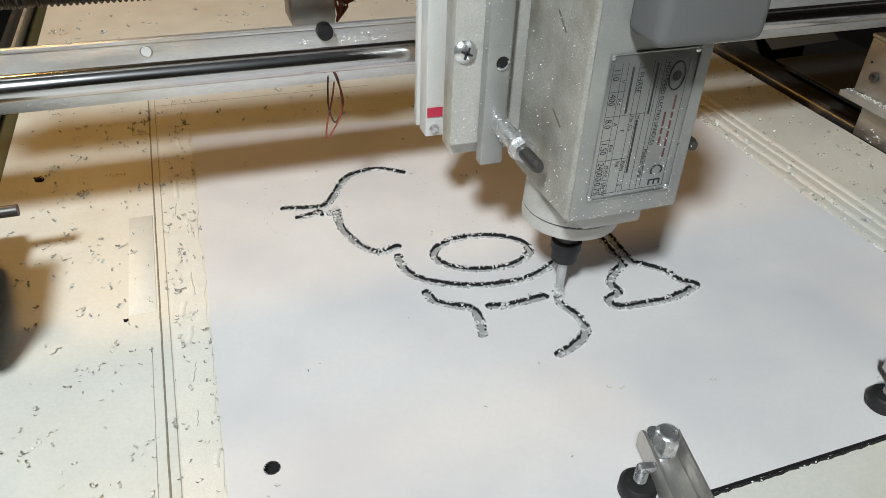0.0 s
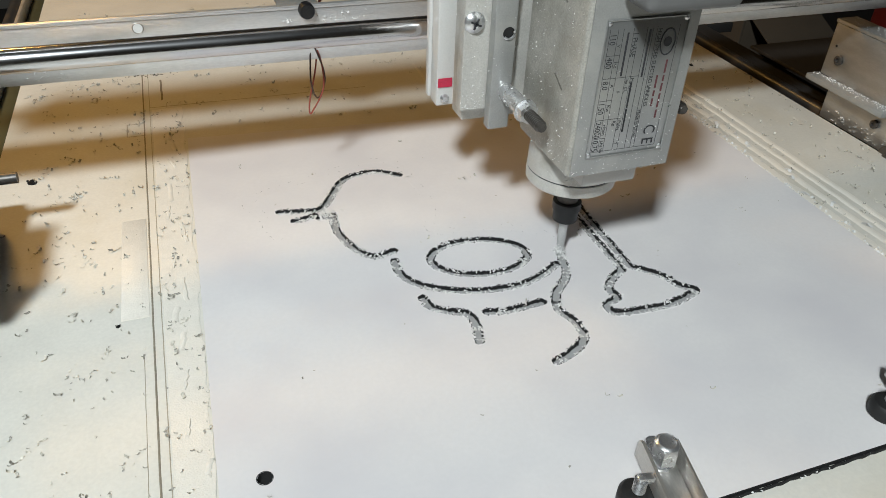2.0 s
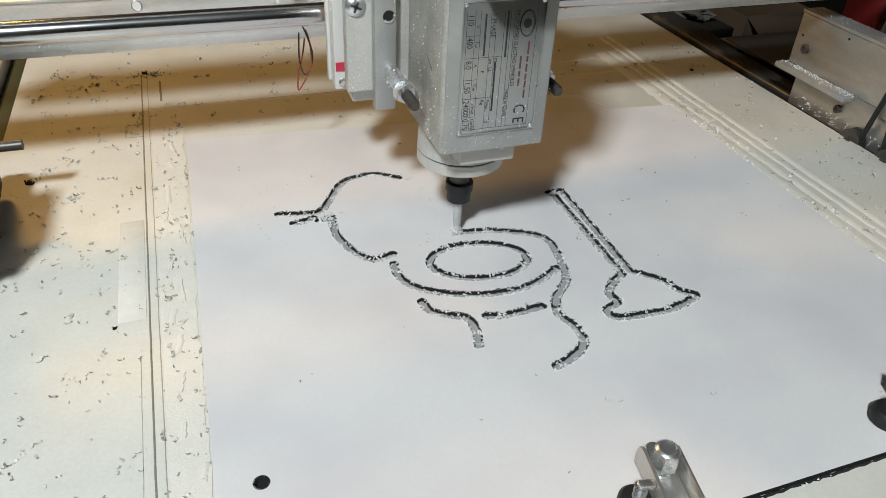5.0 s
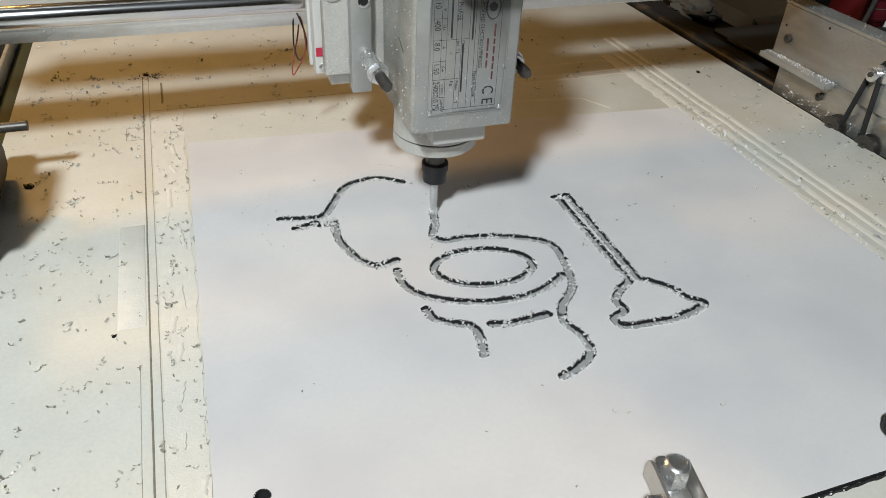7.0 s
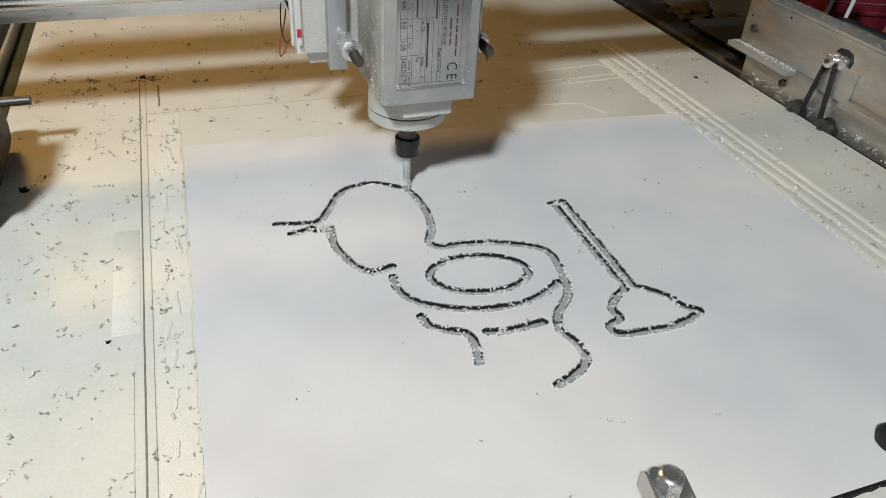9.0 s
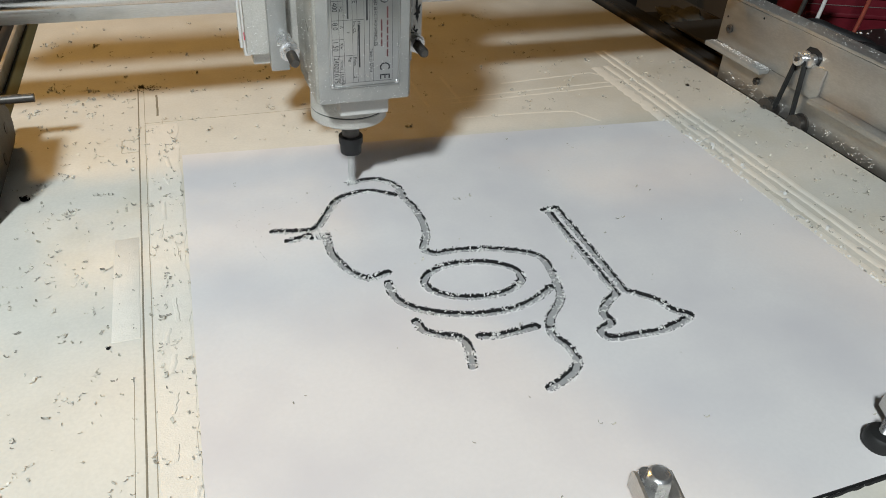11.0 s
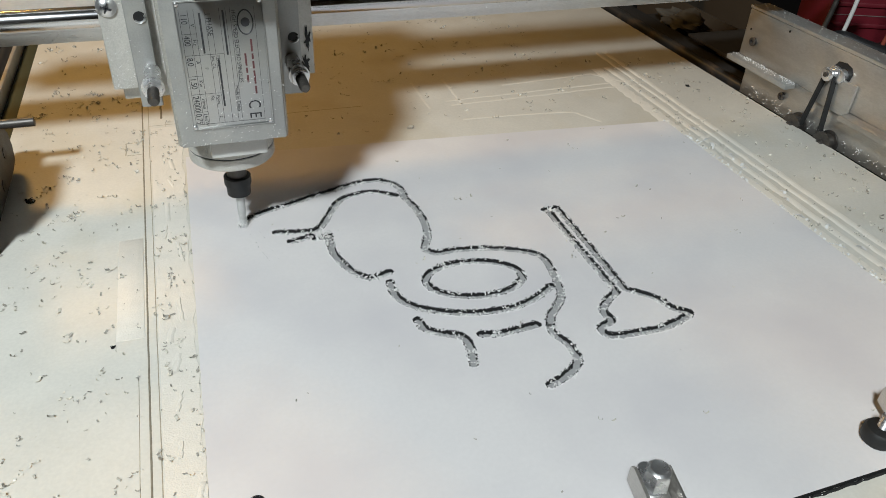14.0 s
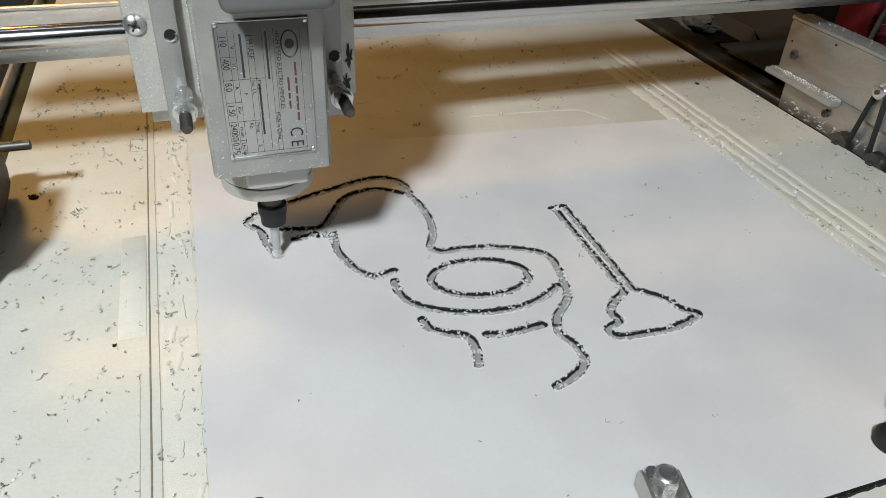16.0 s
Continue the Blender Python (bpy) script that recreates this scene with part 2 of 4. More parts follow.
# ---- carved sheet ----
STROKES = [
    [(65, -154), (83, -158), (98, -159), (107, -149), (116, -133), (128, -116), (145, -109), (162, -110), (179, -121)],
    [(75, -171), (84, -170), (92, -167)], [(95, -172), (101, -172), (107, -169)],
    [(107, -169), (105, -192), (108, -209), (115, -226), (124, -237), (133, -237), (142, -234)],
    [(139, -247), (139, -266), (150, -282), (170, -294), (194, -301), (220, -302), (241, -296), (259, -286)],
    [(146, -296), (149, -308), (162, -317), (171, -322), (173, -335), (169, -351)],
    [(185, -324), (200, -327), (228, -325)],
    [(211, -384), (225, -379), (239, -369), (241, -353), (236, -338), (237, -330), (239.4, -324.8)],
    [(305, -182), (305, -250), (305, -307)],
    [(302, -181), (312, -181), (315, -186), (314.5, -250), (313, -305)],
    [(313, -305), (329, -320), (337, -337), (345, -346), (319, -354), (297, -354), (276, -352), (271, -347)],
    [(271, -347), (273, -341), (284, -336), (283, -326), (292, -315), (305, -307)]]
RING = [(204 + 38 * math.cos(a) + 5.5 * math.sin(a), -260 + 22 * math.sin(a) - 7 * math.cos(a)) for a in np.linspace(0, 2 * math.pi, 13)[:-1]]
lines = [curve_points([(x / 1000, y / 1000, 0) for x, y in s], 10) for s in STROKES] + [curve_points([(x / 1000, y / 1000, 0) for x, y in RING], 10, True)]
cut_line = [Vector((p.x, p.y, 0)) for p in cut_fine]
CUT_R = 0.0030


def to_lines(X, Y, groups):
    """Distance from each place to the nearest drawn line."""
    d = np.full(X.shape, 1.0)
    for g in groups:
        for a, b in zip(g, g[1:]):
            ab = b - a
            n = max(ab.length_squared, 1e-12)
            lo = np.array([min(a.x, b.x), min(a.y, b.y)]) - 0.006
            hi = np.array([max(a.x, b.x), max(a.y, b.y)]) + 0.006
            near = np.nonzero((X > lo[0]) & (X < hi[0]) & (Y > lo[1]) & (Y < hi[1]))
            x, y = X[near], Y[near]
            u = np.clip(((x - a.x) * ab.x + (y - a.y) * ab.y) / n, 0, 1)
            d[near] = np.minimum(d[near], np.hypot(x - a.x - u * ab.x, y - a.y - u * ab.y))
    return d


def carved_sheet():
    us = np.concatenate([np.linspace(0.0, 0.025, 5)[:-1], np.linspace(0.025, 0.69, 560), np.linspace(0.69, 1, 24)[1:]])
    vs = np.concatenate([np.linspace(0.0, 0.10, 8)[:-1], np.linspace(0.10, 0.85, 580), np.linspace(0.85, 1, 12)[1:]])
    U, V = np.meshgrid(us, vs)
    c = [np.array(p) for p in ((0, 0.003), (0.521, -0.040), (-0.011, -0.510), (0.521, -0.503))]
    P = [(1 - U) * (1 - V) * c[0][k] + U * (1 - V) * c[1][k] + (1 - U) * V * c[2][k] + U * V * c[3][k] for k in (0, 1)]
    X, Y = P
    rough = np.random.RandomState(4).rand(*X.shape)
    wob = 0.0006 * np.sin(X * 2300 + 3 * np.sin(Y * 900)) * np.sin(Y * 2100 + X * 700) + 0.0005 * (rough - 0.5)
    d_old = to_lines(X, Y, lines) + wob
    d_new = to_lines(X, Y, [cut_line]) + wob
    Z = np.zeros(X.shape)
    Z[d_new < CUT_R] = -0.0038
    Z[d_old < CUT_R] = -0.0024
    lip = (np.minimum(d_old, 1) > CUT_R) & (d_old < CUT_R + 0.0012) & (d_new > CUT_R + 0.001)
    Z[lip] += 0.0007 * rough[lip] ** 2
    # the round hole near the front corner
    Z[np.hypot(X - 0.0156, Y + 0.4195) < 0.0039] = -0.0036
    h, w = X.shape
    verts = np.stack([X.ravel(), Y.ravel(), Z.ravel()], 1)
    idx = np.arange(h * w).reshape(h, w)
    faces = np.stack([idx[:-1, :-1].ravel(), idx[1:, :-1].ravel(), idx[1:, 1:].ravel(), idx[:-1, 1:].ravel()], 1).tolist()
    rim = np.concatenate([idx[0, :-1], idx[:-1, -1], idx[-1, :0:-1], idx[:0:-1, 0]])
    low = verts[rim].copy()
    low[:, 2] = -0.0039
    k = len(rim)
    me = bpy.data.meshes.new("plastic_sheet")
    me.from_pydata(verts.tolist(), [], faces)
    for m in (SHEET, CORE, MILLED):
        me.materials.append(m)
    z = Z.ravel()
    quad = np.array(faces[:(h - 1) * (w - 1)])
    zf = z[quad]
    slot = np.where(zf.max(1) - zf.min(1) > 0.0013, 1, np.where(zf.max(1) < -0.0015, 2, 0))
    slot[(np.hypot(X.ravel()[quad[:, 0]] - 0.0156, Y.ravel()[quad[:, 0]] + 0.4195) < 0.006) & (slot == 2)] = 1
    me.polygons.foreach_set("material_index", slot.astype(np.int32))
    panel = tagged(new("composite_panel", me), "white panel with black core and carved outline on the bed", "composite panel")
    edge = bpy.data.meshes.new("core_edge")
    edge.from_pydata(np.concatenate([verts[rim], low]).tolist(), [], [[i, (i + 1) % k, k + (i + 1) % k, k + i] for i in range(k)])
    edge.materials.append(CORE)
    tagged(new("core_edge", edge), "black core at the cut edge").parent = panel
    return panel


panel = carved_sheet()
part("hole_rim", lathe(B(), (0.0156, -0.4195, 0.0), (0, 0, 1), [(-0.0034, 0.0026), (-0.0034, 0.0030), (-0.001, 0.0042), (0.00012, 0.0044), (0.00016, 0.0047), (-0.0004, 0.0049), (-0.0036, 0.0049)], 32), CORE, panel, "dark round screw hole")


def uncut_strip(i, a, b, n=7):
    """A short round-ended piece of the sheet that the cutter will sink."""
    d = (b - a)
    ang = math.atan2(d.y, d.x)
    r = CUT_R + 0.0009
    pts = [(b.x + r * math.cos(ang - math.pi / 2 + math.pi * k / n), b.y + r * math.sin(ang - math.pi / 2 + math.pi * k / n)) for k in range(n + 1)]
    pts += [(a.x + r * math.cos(ang + math.pi / 2 + math.pi * k / n), a.y + r * math.sin(ang + math.pi / 2 + math.pi * k / n)) for k in range(n + 1)]
    bm = prism(B(), pts, 2, -0.0030 - 0.00005 * (i % 3), 0.00004 + 0.00001 * (i % 3))
    ob = thing("cut_strip", bm, SHEET, "strip of the white sheet milled down by the cutter", "milled strip", "milled strips of the outline")
    ob.data.materials.append(MILLED)
    for f in ob.data.polygons:
        f.material_index = 1 if f.normal.z < -0.5 else 0
        f.use_smooth = False
    return ob, (a + b) / 2, ang


def flake(bm, p, size, rnd, flat=0.5):
    """A small bent chip standing on p."""
    a = rnd.uniform(0, 2 * math.pi)
    d, s = Vector((math.cos(a), math.sin(a), 0)), Vector((-math.sin(a), math.cos(a), 0))
    l, w, h = size * rnd.uniform(0.6, 1.5), size * rnd.uniform(0.2, 0.45), size * rnd.uniform(0.15, 0.9) * (1 - flat)
    rows = []
    for k in range(3):
        q = Vector(p) + d * l * (k / 2 - 0.5) + Vector((0, 0, h * (k / 2) + 0.25 * size * (k == 1)))
        rows.append((bm.verts.new(q + s * w / 2), bm.verts.new(q - s * w / 2)))
    for (u, v), (x, y) in zip(rows, rows[1:]):
        bm.faces.new((u, v, y, x))
    t = bm.verts.new(Vector(p) + Vector((0, 0, h * 0.3)))
    bm.faces.new((rows[0][0], rows[2][0], t)), bm.faces.new((rows[0][1], t, rows[2][1]))


def crumb(bm, p, size, rnd, slot=0):
    """A ragged little lump of plastic."""
    r = [size * rnd.uniform(0.25, 0.6) for _ in range(6)]
    a = rnd.uniform(0, 1.57)
    c, n = math.cos(a), math.sin(a)
    v = [bm.verts.new((p[0] + x, p[1] + y, p[2] + z)) for x, y, z in ((c * r[0], n * r[0], 0), (-n * r[1], c * r[1], size * 0.1), (-c * r[2], -n * r[2], 0), (n * r[3], -c * r[3], size * 0.1), (0, 0, r[4]), (0, 0, -r[5] * 0.4))]
    for k in range(4):
        bm.faces.new((v[k], v[(k + 1) % 4], v[4])).material_index = slot
        bm.faces.new((v[(k + 1) % 4], v[k], v[5])).material_index = slot


def burrs(line, rnd, per_mm=0.95, size=0.0019):
    """White burrs on both lips of a groove, and torn black core along its far lip."""
    bm = B()
    for a, b in zip(line, line[1:]):
        l = (b - a).length
        if l < 1e-6:
            continue
        s = Vector((-(b - a).y, (b - a).x, 0)) / l
        if s.y < 0:
            s = -s
        lump = noise.noise(a * 140) + 0.5 * noise.noise(a * 420)
        for _ in range(int(l * 1000 * per_mm * max(0.2, 1 + 1.9 * lump) + rnd.random())):
            side = rnd.choice((-1, -1, -1, 1))
            off = CUT_R + rnd.uniform(-0.0012, 0.0007) + (rnd.random() < 0.12) * rnd.uniform(0, 0.002)
            p = a.lerp(b, rnd.random()) + s * side * off
            if rnd.random() < 0.68:
                flake(bm, p, size * rnd.choice((0.5, 0.7, 1, 1.3, 1.6)) * (1 + 0.35 * lump), rnd)
            else:
                crumb(bm, p + Vector((0, 0, 0.0002)), size * rnd.choice((0.5, 0.7, 0.9, 1.3)) * (1 + 0.4 * lump), rnd)
        tear = noise.noise(a * 260 + Vector((5, 5, 5)))
        for _ in range(int(l * 1000 * 0.75 * max(0.0, abs(s.y) - 0.1 + 1.7 * tear) + rnd.random())):
            p = a.lerp(b, rnd.random()) + s * (CUT_R + rnd.uniform(-0.0004, 0.0013))
            crumb(bm, p + Vector((0, 0, 0.0002)), size * rnd.uniform(0.5, 1.05), rnd, 1)
        if rnd.random() < l * 1000 * 0.10 * max(0, 1 + 2 * lump):
            # a clump that bridges the groove
            for _ in range(rnd.randint(3, 6)):
                crumb(bm, a + s * rnd.uniform(-0.003, 0.003) + Vector((rnd.uniform(-0.001, 0.001), 0, rnd.uniform(-0.0008, 0.0002))), size * rnd.uniform(0.6, 1.2), rnd)
    return bm


def swarf(bm, label):
    ob = thing("swarf", bm, SWARF, label, "swarf", "burrs along the grooves", "stuff")
    ob.data.materials.append(CORE)
    return ob


RND = random.Random(7)
for ln in lines:
    swarf(burrs(ln, RND), "white and black plastic burrs along the carved groove")
STEP = 4
strips = []
for i in range(0, len(cut_line) - 1, STEP):
    j = min(i + STEP, len(cut_line) - 1)
    mid = cut_line[i:j + 1]
    t0, t1 = cut_fine[i].z, cut_fine[j].z
    s = uncut_strip(i // STEP, mid[0], mid[-1])
    w = swarf(burrs(mid, RND), "white and black plastic burrs thrown up by the cutter")
    strips.append((s, w, t0, t1))

# ---- gantry ----
gantry = tagged(new("gantry"), "aluminium and steel gantry bridge riding on the side rails", "gantry")
part("guide_rod", cyl(B(), (-0.30, 0.122, 0.1468), (0.80, 0.122, 0.1468), 0.0086, 40), STEEL, gantry, "polished steel guide rod")
part("beam", box(B(), -0.30, 0.80, 0.159, 0.163, 0.114, 0.1588, 0.0008), ALU, gantry, "aluminium beam with drilled holes")
part("beam_flange", box(B(), -0.30, 0.80, 0.1632, 0.180, 0.114, 0.118, 0.0008), ALU, gantry)
part("beam_ridge", box(B(), -0.30, 0.80, 0.1572, 0.1589, 0.1250, 0.1285, 0.0006), ALU, gantry)
part("beam_lip", box(B(), -0.30, 0.80, 0.1578, 0.1589, 0.1560, 0.1588, 0.0004), ALU, gantry)
part("upper_beam", box(B(), -0.235, 0.80, 0.125, 0.145, 0.217, 0.275, 0.001), ALU, gantry)
screw = B()
prof = []
for k in range(280):
    prof += [(k * 0.004, 0.0072), (k * 0.004 + 0.0012, 0.0088), (k * 0.004 + 0.0024, 0.0088), (k * 0.004 + 0.0036, 0.0072)]
part("lead_screw", lathe(screw, (-0.30, 0.200, 0.181), (1, 0, 0), prof, 20), DARKSTEEL, gantry, "oily threaded lead screw")
part("nut_block", box(B(), 0.086, 0.119, 0.180, 0.212, 0.152, 0.192, 0.0015), FACE, gantry, "brushed grey block on the lead screw")
part("knob", lathe(B(), (0.1055, 0.159, 0.1555), (0, -1, 0), [(0, 0.006), (0.006, 0.0062), (0.009, 0.0055), (0.0091, 0.003), (0.005, 0.0028)], 24), BLACK, gantry)
# Pale disc on the beam face imitates light coming through the drilled hole.
hole = part("hole", cyl(B(), (-0.018, 0.1592, 0.1500), (-0.018, 0.1582, 0.1500), 0.0034, 20), ACRYL, gantry)
part("hole_edge", tube(B(), [(-0.018 + 0.0038 * math.cos(a), 0.1584, 0.1500 + 0.0038 * math.sin(a)) for a in np.linspace(0, 2 * math.pi, 25)], 0.0004, 6), DULL, hole)
part("hollow", lathe(B(), (0.1055, 0.1499, 0.1555), (0, -1, 0), [(0, 0.003), (0.0004, 0.003)], 16), RUBBER, gantry)

left = part("end_plate", prism(B(), [(0.02, -0.0035), (0.10, -0.0035), (0.160, -0.003), (0.176, 0.0), (0.180, 0.012), (0.178, 0.026), (0.168, 0.036), (0.14, 0.05), (0.02, 0.05)], 0, -0.172, -0.155), ENDGREY, gantry, "grey end plate on the rail, darkened by colour for shade")
for y, z in ((0.146, 0.021), (0.112, 0.006)):
    part("bolt_hole", cyl(B(), (-0.1549, y, z), (-0.1545, y, z), 0.0055, 20), BLACK, left)
part("stud", cyl(B(), (-0.158, 0.1445, 0.049), (-0.1236, 0.1445, 0.049), 0.0042, 20), DARKSTEEL, left)
left.location = (0.0033, -0.0135, 0.0066)
part("end_block", box(B(), -0.30, -0.150, -0.012, 0.063, 0.055, 0.110, 0.003), DUSTY, gantry)

# angle profiles that run along the right rail
right = part("side_plate", box(B(), 0.695, 0.699, -0.40, 0.200, 0.028, 0.085, 0.0008), DULL, gantry, "long aluminium angle on the rail side")
part("top_flange", box(B(), 0.695, 0.722, -0.40, 0.202, 0.0852, 0.089, 0.0008), DULL, right)
part("ledge", box(B(), 0.680, 0.6948, 0.095, 0.204, 0.022, 0.028, 0.0008), FACE, right)
part("ledge", box(B(), 0.680, 0.6948, -0.40, 0.012, 0.022, 0.028, 0.0008), DULL, right)
part("lower_plate", box(B(), 0.6952, 0.699, -0.40, 0.182, -0.016, 0.0278, 0.0008), DULL, right)
part("pad", box(B(), 0.6915, 0.6948, 0.012, 0.060, 0.022, 0.058, 0.001), DULL, right)
for y, z, r in ((0.1804, 0.0496, 0.0052), (0.1097, 0.0072, 0.0045)):
    part("bolt", lathe(B(), (0.6949, y, z), (-1, 0, 0), [(0, r), (0.003, r), (0.0035, r * 0.85), (0.0036, r * 0.5), (0.0015, r * 0.45)], 20), DARKSTEEL, right)
slot = [(0.052, 0.066), (0.047, 0.073), (0.036, 0.0745), (0.028, 0.072), (0.0245, 0.0655), (0.0265, 0.0575), (0.031, 0.0525), (0.036, 0.0500), (0.046, 0.0530)]
part("slot", prism(B(), slot, 0, 0.6945, 0.6949), BLACK, right, "ragged dark slot behind the pulley")
pul = part("pulley", lathe(B(), (0.6948, 0.0466, 0.0596), (-1, 0, 0), [(0, 0.0085), (0.003, 0.0085), (0.0032, 0.0058), (0.010, 0.0058), (0.0102, 0.0074), (0.0125, 0.0074), (0.013, 0.0064)], 28), ZINC, right, "bright steel belt pulley")
part("bolt", hexnut(B(), (0.6818, 0.0466, 0.0596), (-1, 0, 0), 0.0028, 0.002), DARKSTEEL, pul)
part("spacer", lathe(B(), (0.6948, 0.0365, 0.0605), (-1, 0, 0), [(0, 0.0075), (0.006, 0.0075), (0.0066, 0.006)], 24), ZINC, right)
for y, z in ((0.030, 0.034), (0.128, 0.079), (0.150, 0.018), (0.1905, 0.062)):
    part("pit", cyl(B(), (0.6951, y, z), (0.6946, y, z), 0.0014, 12), BLACK, right)
for y in (0.073, 0.024):
    part("idler", lathe(B(), (0.6948, y, -0.0115), (-1, 0, 0), [(0, 0.013), (0.002, 0.013), (0.0022, 0.0095), (0.010, 0.0095), (0.0102, 0.0125), (0.012, 0.0125), (0.0125, 0.004), (0.016, 0.0038)], 28), DARKSTEEL, right)
for (y0, z0), (y1, z1) in (((0.0525, 0.0595), (0.0640, -0.0080)), ((0.0400, 0.0590), (0.0345, -0.0080))):
    n = Vector((0, z1 - z0, y0 - y1)).normalized() * 0.0011
    bm = prism(B(), [(y0 + n.y, z0 + n.z), (y1 + n.y, z1 + n.z), (y1 - n.y, z1 - n.z), (y0 - n.y, z0 - n.z)], 0, 0.6855, 0.6915)
    part("belt", bm, BELT, right)
right.location = (-0.0145, -0.0120, 0.0067)


def wire(pts, r, material):
    return part("wire", tube(B(), curve_points(pts, 8), r), material, gantry)


wire([(0.106, 0.166, 0.135), (0.114, 0.158, 0.117), (0.115, 0.154, 0.092), (0.105, 0.153, 0.073), (0.102, 0.153, 0.071), (0.103, 0.154, 0.082), (0.110, 0.158, 0.107), (0.115, 0.166, 0.135)], 0.0007, WIRE_RED)
wire([(0.104, 0.166, 0.133), (0.111, 0.158, 0.123), (0.117, 0.156, 0.099), (0.110, 0.154, 0.083), (0.105, 0.154, 0.097), (0.108, 0.162, 0.129)], 0.0007, WIRE_DARK)
for k, m in enumerate((WIRE_RED, WIRE_DARK, WIRE_RED)):
    wire([(0.118 + 0.004 * k, 0.20, 0.150), (0.122, 0.196, 0.166 + 0.002 * k), (0.134 - 0.003 * k, 0.195, 0.172), (0.137, 0.205, 0.180), (0.122, 0.214, 0.190)], 0.0012, m)

for k, m in enumerate((WIRE_RED, WIRE_RED, WIRE_DARK, WIRE_RED)):
    r = 0.009 + 0.0012 * k
    wire([(0.122, 0.19, 0.150), (0.124 + 0.002 * k, 0.186, 0.164)] + [(0.130 + r * math.cos(a), 0.186 + 0.002 * k, 0.176 + r * math.sin(a)) for a in np.linspace(-2.4, 2.6, 7)], 0.0010, m)

# ---- spindle carriage ----
carriage = tagged(new("spindle_carriage"), "dusty square electric milling spindle on its slide plates", "milling spindle")
part("slide_plate", box(B(), -0.080, 0.0735, 0.0285, 0.039, 0.1185, 0.34, 0.001), DUSTY, carriage, "wide grey slide plate")
part("rear_plate", box(B(), -0.080, 0.078, 0.1002, 0.107, 0.099, 0.34, 0.001), ACRYL, carriage)
part("side_rail", box(B(), -0.0780, -0.0640, 0.0850, 0.1000, 0.0970, 0.34, 0.001), ACRYL, carriage, "milky acrylic slide strip")
part("side_rail", box(B(), 0.0600, 0.0775, 0.0850, 0.1000, 0.0970, 0.34, 0.001), ACRYL, carriage, "milky acrylic slide strip")
part("tape", box(B(), -0.0772, -0.0660, 0.0840, 0.0848, 0.1125, 0.1195), RED, carriage, "red tape mark")
part("guide_block", box(B(), -0.0745, 0.066, 0.0392, 0.0600, 0.106, 0.32, 0.001), DUSTY, carriage)
part("guide_block", box(B(), -0.0600, 0.056, 0.0602, 0.0998, 0.103, 0.32, 0.001), DUSTY, carriage)
part("mount_bar", box(B(), -0.0620, -0.0465, 0.0190, 0.0283, 0.1065, 0.34, 0.001), FACE, carriage)
part("mount_bar", box(B(), 0.0465, 0.0620, 0.0190, 0.0283, 0.1065, 0.34, 0.001), FACE, carriage)
part("bolt", lathe(B(), (-0.0734, 0.0284, 0.1813), (0, -1, 0), [(0, 0.0072), (0.0012, 0.0072), (0.0036, 0.005), (0.0042, 0.002), (0.0032, 0.0012)], 24), ZINC, carriage, "cross-head screw")
for a in (0.4, 1.97):
    bm = B()
    box(bm, -0.0038, 0.0038, -0.0005, 0.0005, -0.0006, 0.0006)
    bmesh.ops.transform(bm, matrix=Matrix.Translation((-0.0734, 0.0240, 0.1813)) @ Matrix.Rotation(a, 4, "Y"), verts=bm.verts)
    part("screw_slot", bm, INK, carriage)
part("bolt", lathe(B(), (-0.0718, 0.0849, 0.1030), (0, -1, 0), [(0, 0.0036), (0.001, 0.0036), (0.003, 0.002)], 20), ZINC, carriage)
# Flat black discs paint the holes' dark insides; zinc arcs, their lit lower rims.
part("bolt_hole", cyl(B(), (-0.0520, 0.0193, 0.1755), (-0.0520, 0.0187, 0.1755), 0.0042, 20), BLACK, carriage)
part("hole_edge", tube(B(), [(-0.0520 + 0.0039 * math.cos(a), 0.0186, 0.1755 + 0.0039 * math.sin(a)) for a in np.linspace(-2.6, 0.5, 14)], 0.0009, 8), ZINC, carriage)
part("bolt_hole", cyl(B(), (0.0565, 0.0193, 0.1530), (0.0565, 0.0187, 0.1530), 0.0042, 20), BLACK, carriage)
part("hole_edge", tube(B(), [(0.0565 + 0.0039 * math.cos(a), 0.0186, 0.1530 + 0.0039 * math.sin(a)) for a in np.linspace(-2.6, 0.5, 14)], 0.0009, 8), ZINC, carriage)
for x in (-0.0503, 0.0545):
    sl = part("sleeve", cyl(B(), (x, 0.0190, 0.1344), (x, -0.0120, 0.1344), 0.0060, 24), ZINC, carriage)
    part("washer", cyl(B(), (x, -0.0120, 0.1344), (x, -0.0136, 0.1344), 0.0080, 24), ZINC, sl)
    part("nut", hexnut(B(), (x, -0.0136, 0.1344), (0, -1, 0), 0.0070, 0.0060), ZINC, sl)
    part("stud", lathe(B(), (x, -0.0196, 0.1344), (0, -1, 0), [(0, 0.0040)] + [(0.001 * k, 0.0037 + 0.0004 * (k % 2)) for k in range(1, 19)] + [(0.020, 0.0030)], 18), DARKSTEEL, sl)
